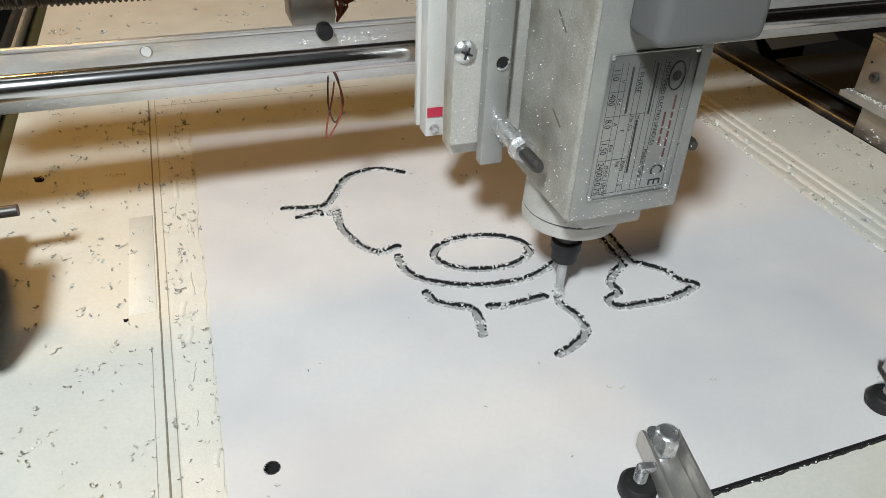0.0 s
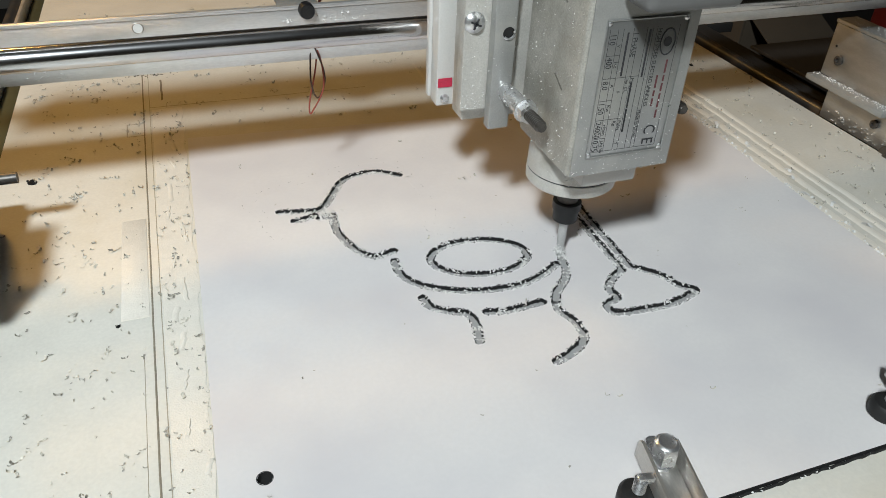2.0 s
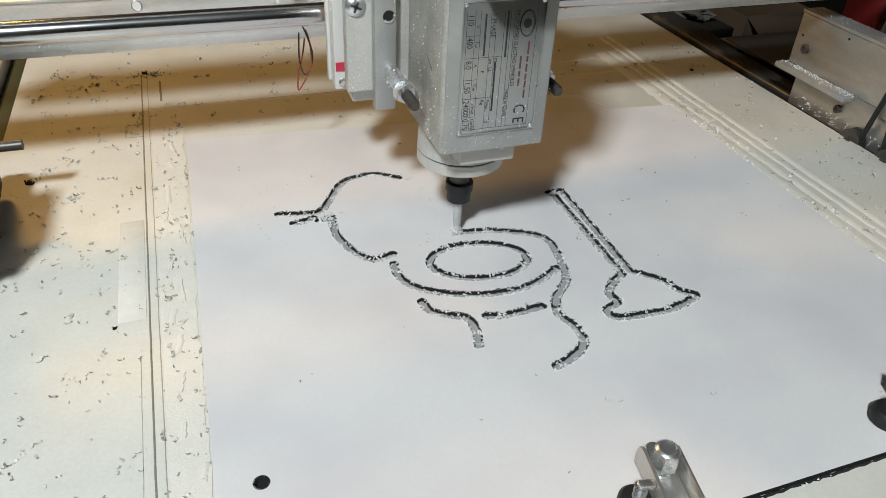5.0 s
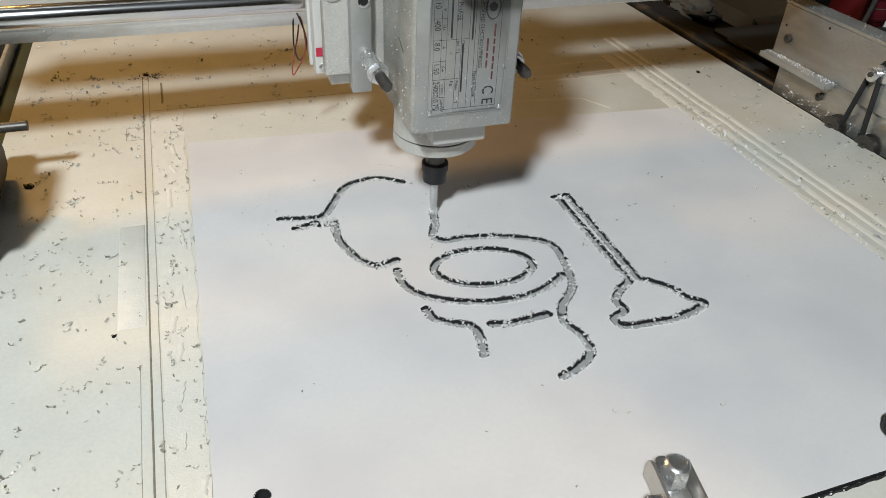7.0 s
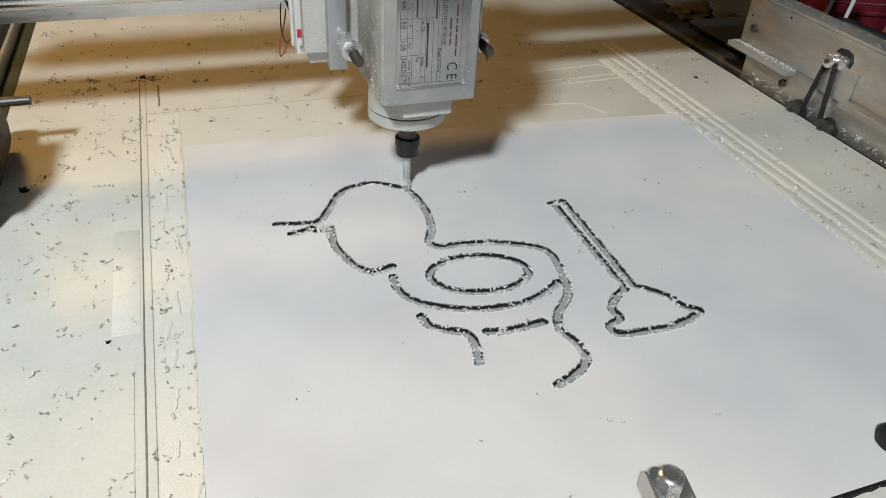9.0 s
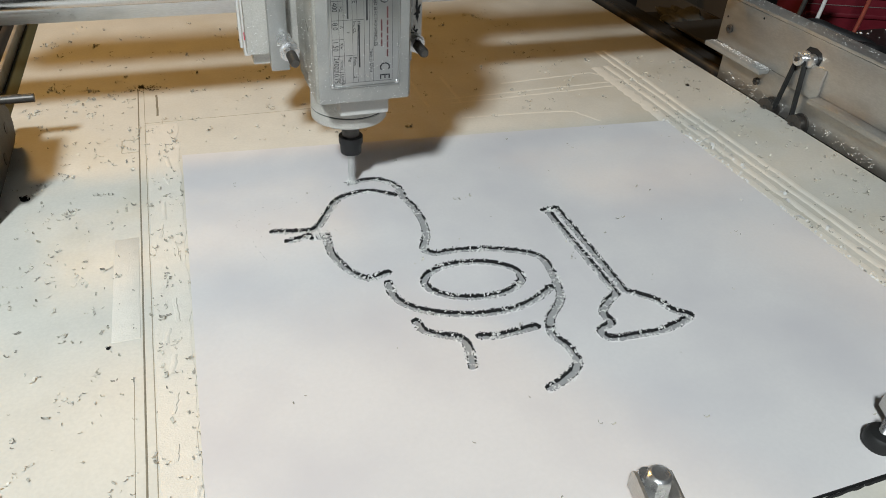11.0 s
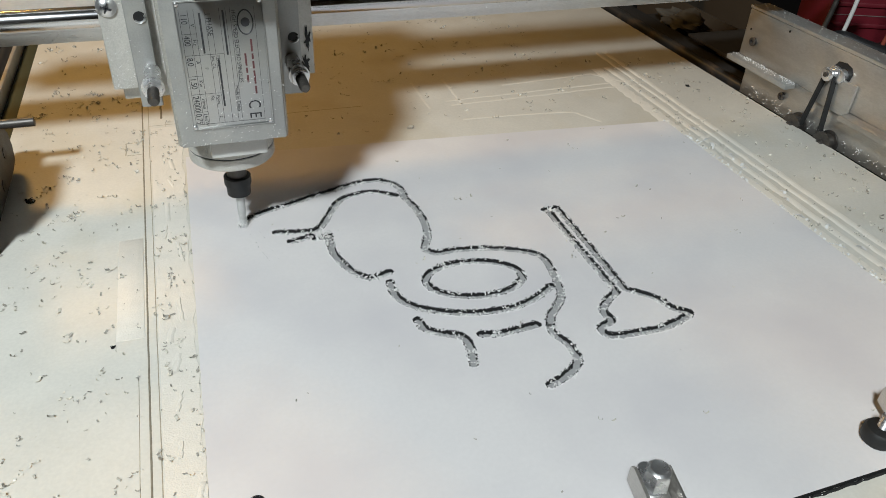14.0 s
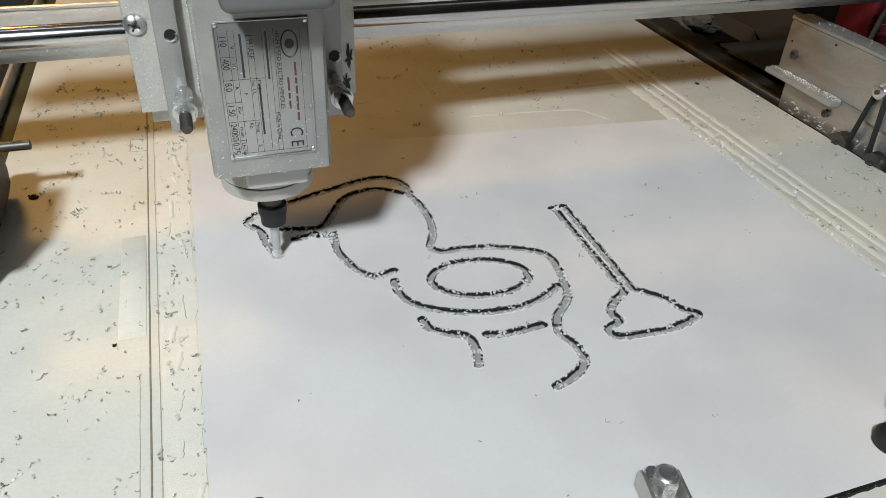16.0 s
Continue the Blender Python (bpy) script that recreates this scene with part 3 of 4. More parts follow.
for x0, z0, z1, w in ((0.0690, 0.136, 0.158, 0.0052), (0.0655, 0.118, 0.137, 0.0085)):
    bm = B()
    rim = []
    for k in range(40):
        a = radians(k / 40 * 360)
        n = 0.75 + 0.9 * noise.noise(Vector((z0 * 90, 2.9 * math.cos(a), 2.9 * math.sin(a)))) + 0.25 * RND.uniform(-1, 1)
        rim.append((min(x0 + n * w / 2 * math.cos(a), 0.0733), max((z0 + z1) / 2 + n * (z1 - z0) / 2 * math.sin(a), 0.119)))
    low = [bm.verts.new((x, 0.0283, z)) for x, z in rim]
    top = [bm.verts.new((x, 0.0280, z)) for x, z in rim]
    bm.faces.new(top)
    for k in range(40):
        bm.faces.new((low[k - 1], low[k], top[k], top[k - 1]))
    bmesh.ops.recalc_face_normals(bm, faces=bm.faces)
    part("paint_smear", bm, BLACK, carriage)
body = B()
box(body, -0.0385, 0.0378, -0.0565, 0.0187, 0.1055, 0.32, 0.003, 3)
body = part("motor_body", body, BODY, carriage, "dusty grey square motor housing")
for y, z, l, a in ((-0.024, 0.214, 0.014, 38), (-0.031, 0.161, 0.013, 30)):
    bm = B()
    box(bm, -0.0002, 0.0002, -l / 2, l / 2, -0.0006, 0.0006)
    bmesh.ops.transform(bm, matrix=Matrix.Translation((-0.0386, y, z)) @ Matrix.Rotation(radians(a), 4, "X"), verts=bm.verts)
    part("scratch", bm, mat("scuffed_grey", (0.17, 0.16, 0.14), 0.5, 0.3, vary=0.3, scale=300), body)
part("front_face", box(B(), -0.0362, 0.0355, -0.0577, -0.0566, 0.1065, 0.32, 0.0004), FACE, body)
part("base_collar", box(B(), -0.0180, 0.0230, -0.0450, 0.017, 0.0885, 0.1053, 0.002), ACRYL, body)
part("flange", lathe(B(), (-0.0010, 0, 0.0695), (0, 0, 1), [(0, 0.026), (0.0003, 0.0318), (0.0015, 0.0330), (0.0095, 0.0330), (0.0098, 0.0322), (0.0106, 0.0322), (0.0109, 0.0328), (0.022, 0.0325), (0.0358, 0.031)], 56), DUSTY, carriage, "round dusty bearing flange with a seam")
part("seam", cyl(B(), (-0.0010, 0, 0.0794), (-0.0010, 0, 0.0800), 0.0325, 56), INK, carriage)
part("shaft", cyl(B(), (0, 0, 0.046), (0, 0, 0.0700), 0.0078, 28), DARKSTEEL, carriage)
part("collet_nut", lathe(B(), (0, 0, 0.0315), (0, 0, 1), [(0, 0.0072), (0.0012, 0.0094), (0.0105, 0.0098), (0.011, 0.0108), (0.0175, 0.0108), (0.0182, 0.009)], 36), BLACK, carriage, "black oxide collet nut")
part("milling_bit", lathe(B(), (0, 0, -0.0022), (0, 0, 1), [(0, 0.0024), (0.002, 0.0030), (0.014, 0.0030), (0.0145, 0.0034), (0.034, 0.0034)], 24), TOOL, carriage, "worn steel milling bit")
bm = B()
for _ in range(170):
    a, h = RND.uniform(0, 6.283), abs(RND.gauss(0, 0.0035))
    r = 0.0026 + max(0.0, 0.0042 - h * 0.9) * RND.random()
    crumb(bm, (r * math.cos(a), r * math.sin(a), 0.0004 + h), 0.0017 * RND.uniform(0.6, 1.3), RND)
for _ in range(60):
    a = RND.uniform(0, 6.283)
    crumb(bm, (0.0032 * math.cos(a), 0.0032 * math.sin(a), RND.uniform(0.004, 0.028)), 0.0010, RND)
tagged(part("cutting_dust", bm, SWARF, carriage, "white plastic dust round the cutter"), kind="stuff")
cover = B()
box(cover, -0.0225, 0.040, -0.088, -0.0579, 0.2185, 0.30, 0.006, 3)
part("fan_cover", cover, GREYCOVER, carriage, "smooth grey plastic cover")

# name plate: reads downward, tops of the letters toward +x
PX0, PX1, PZ0, PZ1, PY = -0.0295, 0.0320, 0.1115, 0.2045, -0.0466
plate = part("name_plate", box(B(), PX0, PX1, PY, PY + 0.0003, PZ0, PZ1, 0.0001), PLATE, carriage, "etched metal name plate with ruled table")


def ink_box(x0, x1, z0, z1, material=INK, name="rule"):
    return part(name, box(B(), x0, x1, PY - 0.00012, PY - 0.00002, z0, z1), material, plate)


def lettering(text, x, z, size, material=INK, wide=1.0):
    cu = bpy.data.curves.new("lettering", "FONT")
    cu.body, cu.size, cu.extrude = text, size, 0.00004
    tmp = bpy.data.objects.new("lettering", cu)
    scene.collection.objects.link(tmp)
    me = bpy.data.meshes.new_from_object(tmp.evaluated_get(bpy.context.evaluated_depsgraph_get()))
    bpy.data.objects.remove(tmp)
    # text x runs down, text y runs toward +x, front faces -y
    me.transform(Matrix(((0, 1, 0, x), (0, 0, -1, PY - 0.0001), (-wide, 0, 0, z), (0, 0, 0, 1))))
    me.materials.clear()
    me.materials.append(material)
    ob = new("lettering", me)
    ob.parent = plate
    return ob


for x0, x1, z0, z1 in ((PX0, PX1, PZ0, PZ0 + 0.0009), (PX0, PX1, PZ1 - 0.0009, PZ1), (PX0, PX0 + 0.0009, PZ0 + 0.001, PZ1 - 0.001), (PX1 - 0.0009, PX1, PZ0 + 0.001, PZ1 - 0.001)):
    part("border", box(B(), x0, x1, PY - 0.0007, PY - 0.00001, z0, z1, 0.0002), PLATE, plate)
zt, zb = PZ1 - 0.006, PZ0 + 0.004
for x in (-0.0265, -0.0205, -0.0165, -0.0090, -0.0050, 0.0010, 0.0055, 0.0085):
    ink_box(x - 0.00012, x + 0.00012, zb, zt - (0.012 if x in (-0.0050,) else 0))
ink_box(0.0255, 0.0257, zb, zt)
ink_box(-0.0265, 0.0257, zb - 0.0002, zb)
for z, x1 in ((0.182, -0.0165), (0.167, 0.0010), (0.152, -0.0165), (0.1385, -0.0050), (0.125, -0.0165)):
    ink_box(-0.0265, x1, z - 0.00012, z + 0.00012)
for txt, z in (("110", 0.196), ("400", 0.181), ("8.0", 0.1655), ("1.50", 0.151), ("24000", 0.1375), ("0.75", 0.124)):
    lettering(txt, -0.0257, z, 0.0062, wide=0.78)
for txt, z in (("V", 0.189), ("Hz", 0.178), ("A", 0.163), ("Kw", 0.149), ("r/min", 0.135), ("Lbs/W", 0.1235)):
    lettering(txt, -0.0196, z, 0.0036)
for txt, x, z in (("Ins. CL", -0.0084, 0.166), ("Model", -0.0045, 0.166), ("Kg", -0.0125, 0.137), ("Poles", -0.0084, 0.137), ("F", -0.0140, 0.158), ("2", -0.0084, 0.121), ("Made in China", 0.0060, 0.143)):
    lettering(txt, x, z, 0.0034)
lettering("HIGH SPEED ELECTRO SPINDLES", 0.0095, 0.197, 0.0042, wide=0.86)
for x0, za, zc in ((0.0035, 0.197, 0.166), (-0.0035, 0.163, 0.128), (-0.0128, 0.196, 0.168)):
    ink_box(x0 - 0.0007, x0 + 0.0007, zc, za, INK, "text_bar")
for x0, za, zc in ((0.0212, 0.176, 0.131), (0.0160, 0.166, 0.137)):
    z = za
    for w in (0.009, 0.004, 0.0055, 0.010, 0.006, 0.005):
        if z - w < zc:
            break
        ink_box(x0 - 0.0007, x0 + 0.0007, z - w, z, REDINK, "text_bar")
        z -= w + 0.0015
lettering("1 PHASE", -0.0086, 0.196, 0.0052, wide=0.85)
lettering("C E", 0.0145, 0.1310, 0.0130, wide=0.75)
ring = B()
tube(ring, [(0.0185 + 0.0055 * math.cos(a), PY - 0.0001, 0.188 + 0.0085 * math.sin(a)) for a in np.linspace(0, 2 * math.pi, 25)], 0.0005, 6)
part("emblem", ring, INK, plate)
part("emblem_core", cyl(B(), (0.0185, PY - 0.0001, 0.188), (0.0185, PY - 0.0002, 0.188), 0.0032, 16), INK, plate)
for x, z in ((-0.0275, 0.1135), (0.0298, 0.1135), (-0.0275, 0.2025), (0.0298, 0.2025)):
    part("rivet", lathe(B(), (x, PY, z), (0, -1, 0), [(0, 0.0019), (0.0006, 0.0016), (0.0010, 0.0008)], 14), ZINC, plate)

plate.matrix_basis = Matrix.Translation((-0.0011, -0.0119, 0.0140)) @ Matrix.Diagonal((0.894, 1, 0.946, 1))

# ---- bed details ----


def bead(pts, w, h, material, name):
    """A low line laid along pts on the bed."""
    bm = B()
    c = [Vector((x, y, BED_Z)) for x, y in pts]
    rows = []
    for i, p in enumerate(c):
        d = (c[min(i + 1, len(c) - 1)] - c[max(i - 1, 0)]).normalized()
        s = Vector((-d.y, d.x, 0)) * w / 2
        rows.append([bm.verts.new(p + s), bm.verts.new(p + s * 0.5 + Vector((0, 0, h))), bm.verts.new(p - s * 0.5 + Vector((0, 0, h))), bm.verts.new(p - s)])
    for a, q in zip(rows, rows[1:]):
        for k in range(3):
            bm.faces.new((a[k], a[k + 1], q[k + 1], q[k]))
    return part(name, bm, material, bed)


def wavy(x0, y0, x1, y1, n=40, amp=0.0005, seed=1):
    r = random.Random(seed)
    return [(x0 + (x1 - x0) * i / n + r.uniform(-amp, amp), y0 + (y1 - y0) * i / n + r.uniform(-amp, amp)) for i in range(n + 1)]


SCORE = mat("dirty_score_line", (0.24, 0.21, 0.16), 0.7, vary=0.3, scale=200)
FAINT = mat("faint_score_line", (0.42, 0.37, 0.29), 0.6, vary=0.2, scale=200)
bead(wavy(-0.0400, 0.185, -0.0385, -0.62, 50, 0.0001), 0.0013, 0.0002, SCORE, "score_line")
bead(wavy(-0.0338, 0.185, -0.0330, -0.62, 50, 0.0001), 0.0007, 0.0002, FAINT, "score_line")
bead(wavy(-0.0165, 0.10, -0.0170, -0.25, 50, 0.0001), 0.0005, 0.0002, FAINT, "score_line")
bead(wavy(-0.0455, -0.30, -0.0445, -0.62, 30, 0.0001), 0.0005, 0.0002, FAINT, "score_line")
bead(wavy(-0.0205, 0.165, -0.0205, 0.108, 8, 0.0003), 0.0022, 0.0003, SCORE, "score_line")
bead(wavy(-0.033, 0.092, 0.20, 0.090, 30, 0.0004), 0.0010, 0.0002, FAINT, "score_line")
for a, q in (((-0.056, 0.055), (-0.056, 0.028)), ((-0.056, 0.055), (-0.040, 0.056)), ((-0.056, 0.028), (-0.040, 0.028))):
    bead(wavy(*a, *q, 8, 0.0002), 0.0010, 0.0002, FAINT, "score_line")
part("patch", box(B(), -0.060, -0.0412, -0.257, -0.128, BED_Z - 0.001, BED_Z + 0.0004, 0.0003), SEALANT, bed, "pale filled patch")
bm = B()
edge = wavy(-0.0018, 0.085, -0.0118, -0.56, 60, 0.0016, 5)
prism(bm, [(-0.0318, -0.56), (-0.0318, 0.085)] + edge, 2, BED_Z - 0.001, BED_Z + 0.00035)
part("filler_strip", bm, SEALANT, bed, "smeared pale filler strip")
for i in range(14):
    y = 0.0 - 0.036 * i + RND.uniform(-0.01, 0.01)
    x = -0.019 + RND.uniform(-0.008, 0.008)
    bead(wavy(x, y, x + RND.uniform(-0.004, 0.004), y - RND.uniform(0.012, 0.03), 9, 0.0006, i), RND.uniform(0.0025, 0.006), 0.0009, SEALANT, "smear")
for x, w, amp in ((0.5735, 0.0078, 0.0007), (0.5610, 0.0062, 0.0007), (0.5470, 0.0085, 0.0009), (0.5295, 0.0150, 0.0018)):
    bead(wavy(x - 0.003, 0.19 if x > 0.55 else 0.135, x, -0.62, 90, amp, int(x * 1000)), w, 0.0005, SEALANT, "filler_line")
FADED = mat("worn_pale_board", (0.735, 0.70, 0.63), 0.5, vary=0.08, scale=120, bump=0.2)
for a, q in (((0.296, 0.081), (0.552, 0.087)), ((0.30, 0.068), (0.55, 0.074)), ((0.381, 0.111), (0.512, 0.119)), ((0.274, 0.143), (0.273, 0.062)), ((0.316, 0.148), (0.314, 0.066)), ((0.512, 0.119), (0.541, 0.086)), ((0.521, -0.09), (0.556, -0.078)), ((0.545, -0.092), (0.540, -0.128))):
    bead(wavy(*a, *q, 24, 0.0008, int(a[0] * 999)), 0.0040, 0.00018, FADED, "filler_line")
bead([(p.x, p.y) for p in curve_points([(0.30, 0.028, 0), (0.356, 0.025, 0), (0.426, 0.017, 0), (0.44, 0.004, 0), (0.452, -0.016, 0)], 8)], 0.0040, 0.00018, FADED, "filler_line")
for x, y, r in ((-0.1345, -0.0415, 0.0050), (-0.0365, 0.192, 0.0042), (0.6145, 0.0526, 0.0032), (-0.062, -0.262, 0.0017)):
    bm = B()
    for k in range(9):
        flake(bm, (x + RND.uniform(-r, r) * 0.8, y + RND.uniform(-r, r) * 0.8, BED_Z + 0.0008), r * 0.8, RND, 0.8)
    cyl(bm, (x, y, BED_Z - 0.001), (x, y, BED_Z + 0.0004), r * 0.8, 14)
    part("screw_hole", bm, CORE, bed, "dirty screw hole")


front = wavy(-0.011, -0.5112, 0.521, -0.5042, 160, 0.0006, 21)
# Wavy black bead thickens the line along the panel's front edge.
bead(front, 0.0014, 0.0020, CORE, "black_edge_bead")
bm = B()
for _ in range(70):
    k = RND.randrange(len(front))
    x, y = front[k]
    crumb(bm, (x + RND.uniform(-0.002, 0.002), y - abs(RND.gauss(0.0008, 0.0010)), -0.0026), RND.uniform(0.0010, 0.0024), RND)
thing("swarf", bm, SWARF, "white plastic crumbs along the cut front edge", "swarf", "burrs along the grooves", "stuff")
bm = B()
for _ in range(330):
    y = RND.uniform(-0.49, -0.03)
    here = 0.5215 + 0.004 * noise.noise(Vector((y * 40, 3, 0)))
    crumb(bm, (here + abs(RND.gauss(0, 0.004)), y, -0.0028), RND.uniform(0.0012, 0.0042), RND)
for _ in range(34):
    y = RND.uniform(-0.42, -0.05)
    flake(bm, (RND.uniform(0.523, 0.550), y, -0.0034), RND.uniform(0.004, 0.008), RND, 0.95)
thing("swarf", bm, SWARF, "pale crumbs and slivers along the panel's long edge", "swarf", "burrs along the grooves", "stuff")
bm = B()
for _ in range(46):
    flake(bm, (RND.gauss(0.1005, 0.006), RND.gauss(-0.1685, 0.003), 0.0), 0.0030, RND, 0.4)
thing("swarf", bm, SWARF, "white plastic burrs along the carved groove", "swarf", "burrs along the grooves", "stuff")

# ---- loose chips ----
def curl(bm, p, size, rnd):
    """A thin curled shaving."""
    a, turn = rnd.uniform(0, 6.28), rnd.uniform(1.2, 4.6)
    r, w, lean = size * 0.35, size * rnd.uniform(0.22, 0.4), rnd.uniform(-0.6, 0.6)
    d, up = Vector((math.cos(a), math.sin(a), 0)), Vector((-math.sin(a) * lean, math.cos(a) * lean, 1)).normalized()
    s = d.cross(up).normalized()
    prev = None
    n = 6
    for k in range(n + 1):
        u = turn * k / n - turn / 2
        q = Vector(p) + d * r * math.sin(u) + up * r * (1 - math.cos(u)) * 0.8 + Vector((0, 0, 0.0002)) + s * size * 0.25 * k / n
        cur = (bm.verts.new(q + s * w / 2), bm.verts.new(q - s * w / 2))
        if prev:
            bm.faces.new((prev[0], prev[1], cur[1], cur[0]))
        prev = cur


def scatter(n, x0, x1, y0, y1, z, size, seed, clump=0.45):
    rnd = random.Random(seed)
    bm = B()
    here = None
    for _ in range(n):
        if here is None or rnd.random() > clump:
            here = (rnd.uniform(x0, x1), rnd.uniform(y0, y1))
        else:
            here = (min(max(here[0] + rnd.gauss(0, 0.004), x0), x1), min(max(here[1] + rnd.gauss(0, 0.004), y0), y1))
        curl(bm, (*here, z), size * rnd.choice((0.5, 0.7, 0.8, 1.0, 1.3)), rnd)
    return thing("chips", bm, CHIP, "scattered curled plastic shavings on the machine bed", "chips", "loose chips", "stuff")


scatter(620, -0.158, -0.045, -0.60, 0.20, BED_Z, 0.0044, 11)
scatter(260, -0.034, -0.003, -0.56, 0.10, BED_Z + 0.0004, 0.0044, 12)
scatter(900, -0.158, 0.50, 0.02, 0.42, BED_Z, 0.0046, 13, 0.6)
scatter(640, 0.525, 0.665, -0.48, 0.16, BED_Z, 0.0046, 14)
scatter(90, 0.01, 0.51, -0.49, -0.04, 0.0, 0.0036, 15, 0.45)
scatter(40, 0.30, 0.64, -0.60, -0.52, BED_Z, 0.0044, 16)

# ---- side rails and surroundings ----
rail_r = tagged(new("side_rail_assembly"), "dark steel guide rail beside the machine bed", "guide rail", "guide rails")
part("channel", box(B(), 0.6715, 0.752, -1.0, 0.95, -0.060, -0.034, 0.001), BLACK, rail_r)
part("guide_rod", cyl(B(), (0.702, -1.0, -0.014), (0.702, 0.95, -0.014), 0.0075, 28), RAIL, rail_r)
part("support", box(B(), 0.696, 0.708, -1.0, 0.95, -0.034, -0.0205, 0.0008), DARKSTEEL, rail_r)
# Strip coloured near-black for the gloom along the rail.
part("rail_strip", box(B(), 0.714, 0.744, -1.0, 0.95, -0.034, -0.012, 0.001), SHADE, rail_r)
rail_l = tagged(new("side_rail_assembly"), "dark green and brown steel guide rail beside the bed", "guide rail", "guide rails")
part("channel", box(B(), -0.187, -0.1675, -1.0, 0.95, -0.050, -0.012, 0.001), GREEN, rail_l)
part("rail_strip", box(B(), -0.192, -0.1875, -1.0, 0.95, -0.050, 0.004, 0.0008), ALU, rail_l)
part("guide_rod", cyl(B(), (-0.203, -1.0, -0.006), (-0.203, 0.95, -0.006), 0.0075, 28), RAIL, rail_l)
part("support", box(B(), -0.215, -0.193, -1.0, 0.95, -0.055, -0.016, 0.001), DARKSTEEL, rail_l)
frame_bar = tagged(new("machine_frame"), "dark steel frame carrying the bed", "machine frame")
part("cross_bar", box(B(), -0.25, 0.80, 0.75, 0.80, -0.10, -0.03, 0.002), DARKSTEEL, frame_bar)
part("cross_bar", box(B(), -0.25, 0.80, -0.90, -0.85, -0.10, -0.061, 0.002), DARKSTEEL, frame_bar)
for x in (-0.23, 0.78):
    for y in (-0.875, 0.775):
        part("leg", box(B(), x - 0.02, x + 0.02, y - 0.02, y + 0.02, -0.76, -0.101, 0.002), DARKSTEEL, frame_bar)
# Shelf and legs blackened by colour to stand for the unlit void.
shelf = thing("side_shelf", box(B(), 0.80, 1.9, -0.6, 1.4, -0.42, -0.40, 0.002), SHADE, "low shelf beside the machine, gloom put into its near-black colour", "shelf")
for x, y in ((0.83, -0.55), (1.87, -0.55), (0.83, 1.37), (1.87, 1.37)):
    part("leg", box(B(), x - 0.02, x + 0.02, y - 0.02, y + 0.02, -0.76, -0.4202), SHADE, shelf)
carton = tagged(new("cardboard_box"), "open brown cardboard box in the gloom beside the machine", "cardboard box")
for x0, x1, y0, y1 in ((0.90, 0.905, 0.30, 0.62), (1.045, 1.05, 0.30, 0.62), (0.9052, 1.0448, 0.30, 0.305), (0.9052, 1.0448, 0.615, 0.62)):
    part("side", box(B(), x0, x1, y0, y1, -0.40, -0.035, 0.001), CARD, carton)
fl = part("flap", box(B(), -0.0, 0.145, -0.085, 0.0, -0.0015, 0.0015, 0.0005), CARD, carton)
fl.matrix_basis = pose(0.903, 0.302, -0.035, 28, 0, 4)
tray = part("tray", box(B(), 0.7225, 1.24, -0.40, 0.35, 0.0, 0.004, 0.0008), DARKSTEEL, gantry)
drive = part("drive_box", box(B(), 0.0, 0.34, 0.0, 0.10, 0.0, 0.116, 0.006, 3), CLOTH, gantry, "dark red ribbed drive housing")
drive.matrix_basis = pose(0.868, 0.250, 0.0042, 0, 0, -22)
for z in (0.034, 0.062, 0.094):
    part("rib", box(B(), 0.006, 0.334, -0.003, -0.0002, z, z + 0.006, 0.0012), CLOTH, drive)
for z in (0.050, 0.080):
    part("stripe", box(B(), 0.006, 0.334, -0.0008, -0.0002, z, z + 0.0008), DULL, drive, "thin pale stripe")
bm = B()
for _ in range(420):
    k = RND.random()
    p = (RND.uniform(0.737, 0.925), RND.uniform(-0.30, 0.155), 0.0455) if k < 0.55 else (RND.uniform(0.848, 0.95), RND.uniform(0.02, 0.20), 0.0052)
    crumb(bm, p, RND.uniform(0.0015, 0.0048), RND)
tagged(part("dust", bm, SWARF, gantry, "white chips fallen on the cable tray"), kind="stuff")


def cable(pts, r, material, label):
    return part("cable", tube(B(), curve_points(pts, 10), r, 10), material, gantry, label)


for k in range(7):
    r = random.Random(40 + k)
    y = 0.13 - 0.06 * k
    cable([(0.735, y + 0.03, 0.008), (0.75 + r.uniform(0, 0.02), y, 0.055 + r.uniform(0, 0.012)), (0.79 + r.uniform(-0.01, 0.01), y - 0.03, 0.066), (0.82, y - 0.05 + r.uniform(-0.03, 0.03), 0.050), (0.80, y - 0.10, 0.02), (0.76, y - 0.13, 0.012)], r.uniform(0.005, 0.009), BLACK, "thick black cable")
part("cable_tray", box(B(), 0.735, 0.93, -0.38, 0.16, 0.0042, 0.045, 0.004), BLACK, gantry)
cable([(0.76, 0.16, 0.01), (0.77, 0.15, 0.10), (0.78, 0.15, 0.20), (0.80, 0.15, 0.34)], 0.003, DARKSTEEL, "thin grey cable")
cable([(0.775, 0.14, 0.01), (0.78, 0.13, 0.10), (0.785, 0.13, 0.20), (0.80, 0.14, 0.34)], 0.0025, ACRYL, "thin pale cable")
cable([(0.80, 0.10, 0.02), (0.805, 0.09, 0.10), (0.81, 0.09, 0.20), (0.82, 0.10, 0.34)], 0.0025, WIRE_RED, "thin red cable")
# Bracket takes the same shade colour as the strip.
part("rail_bracket", box(B(), 0.7445, 0.81, 0.22, 0.38, -0.034, -0.0198, 0.001), SHADE, rail_r)
rag = B()
bmesh.ops.create_icosphere(rag, subdivisions=4, radius=1)
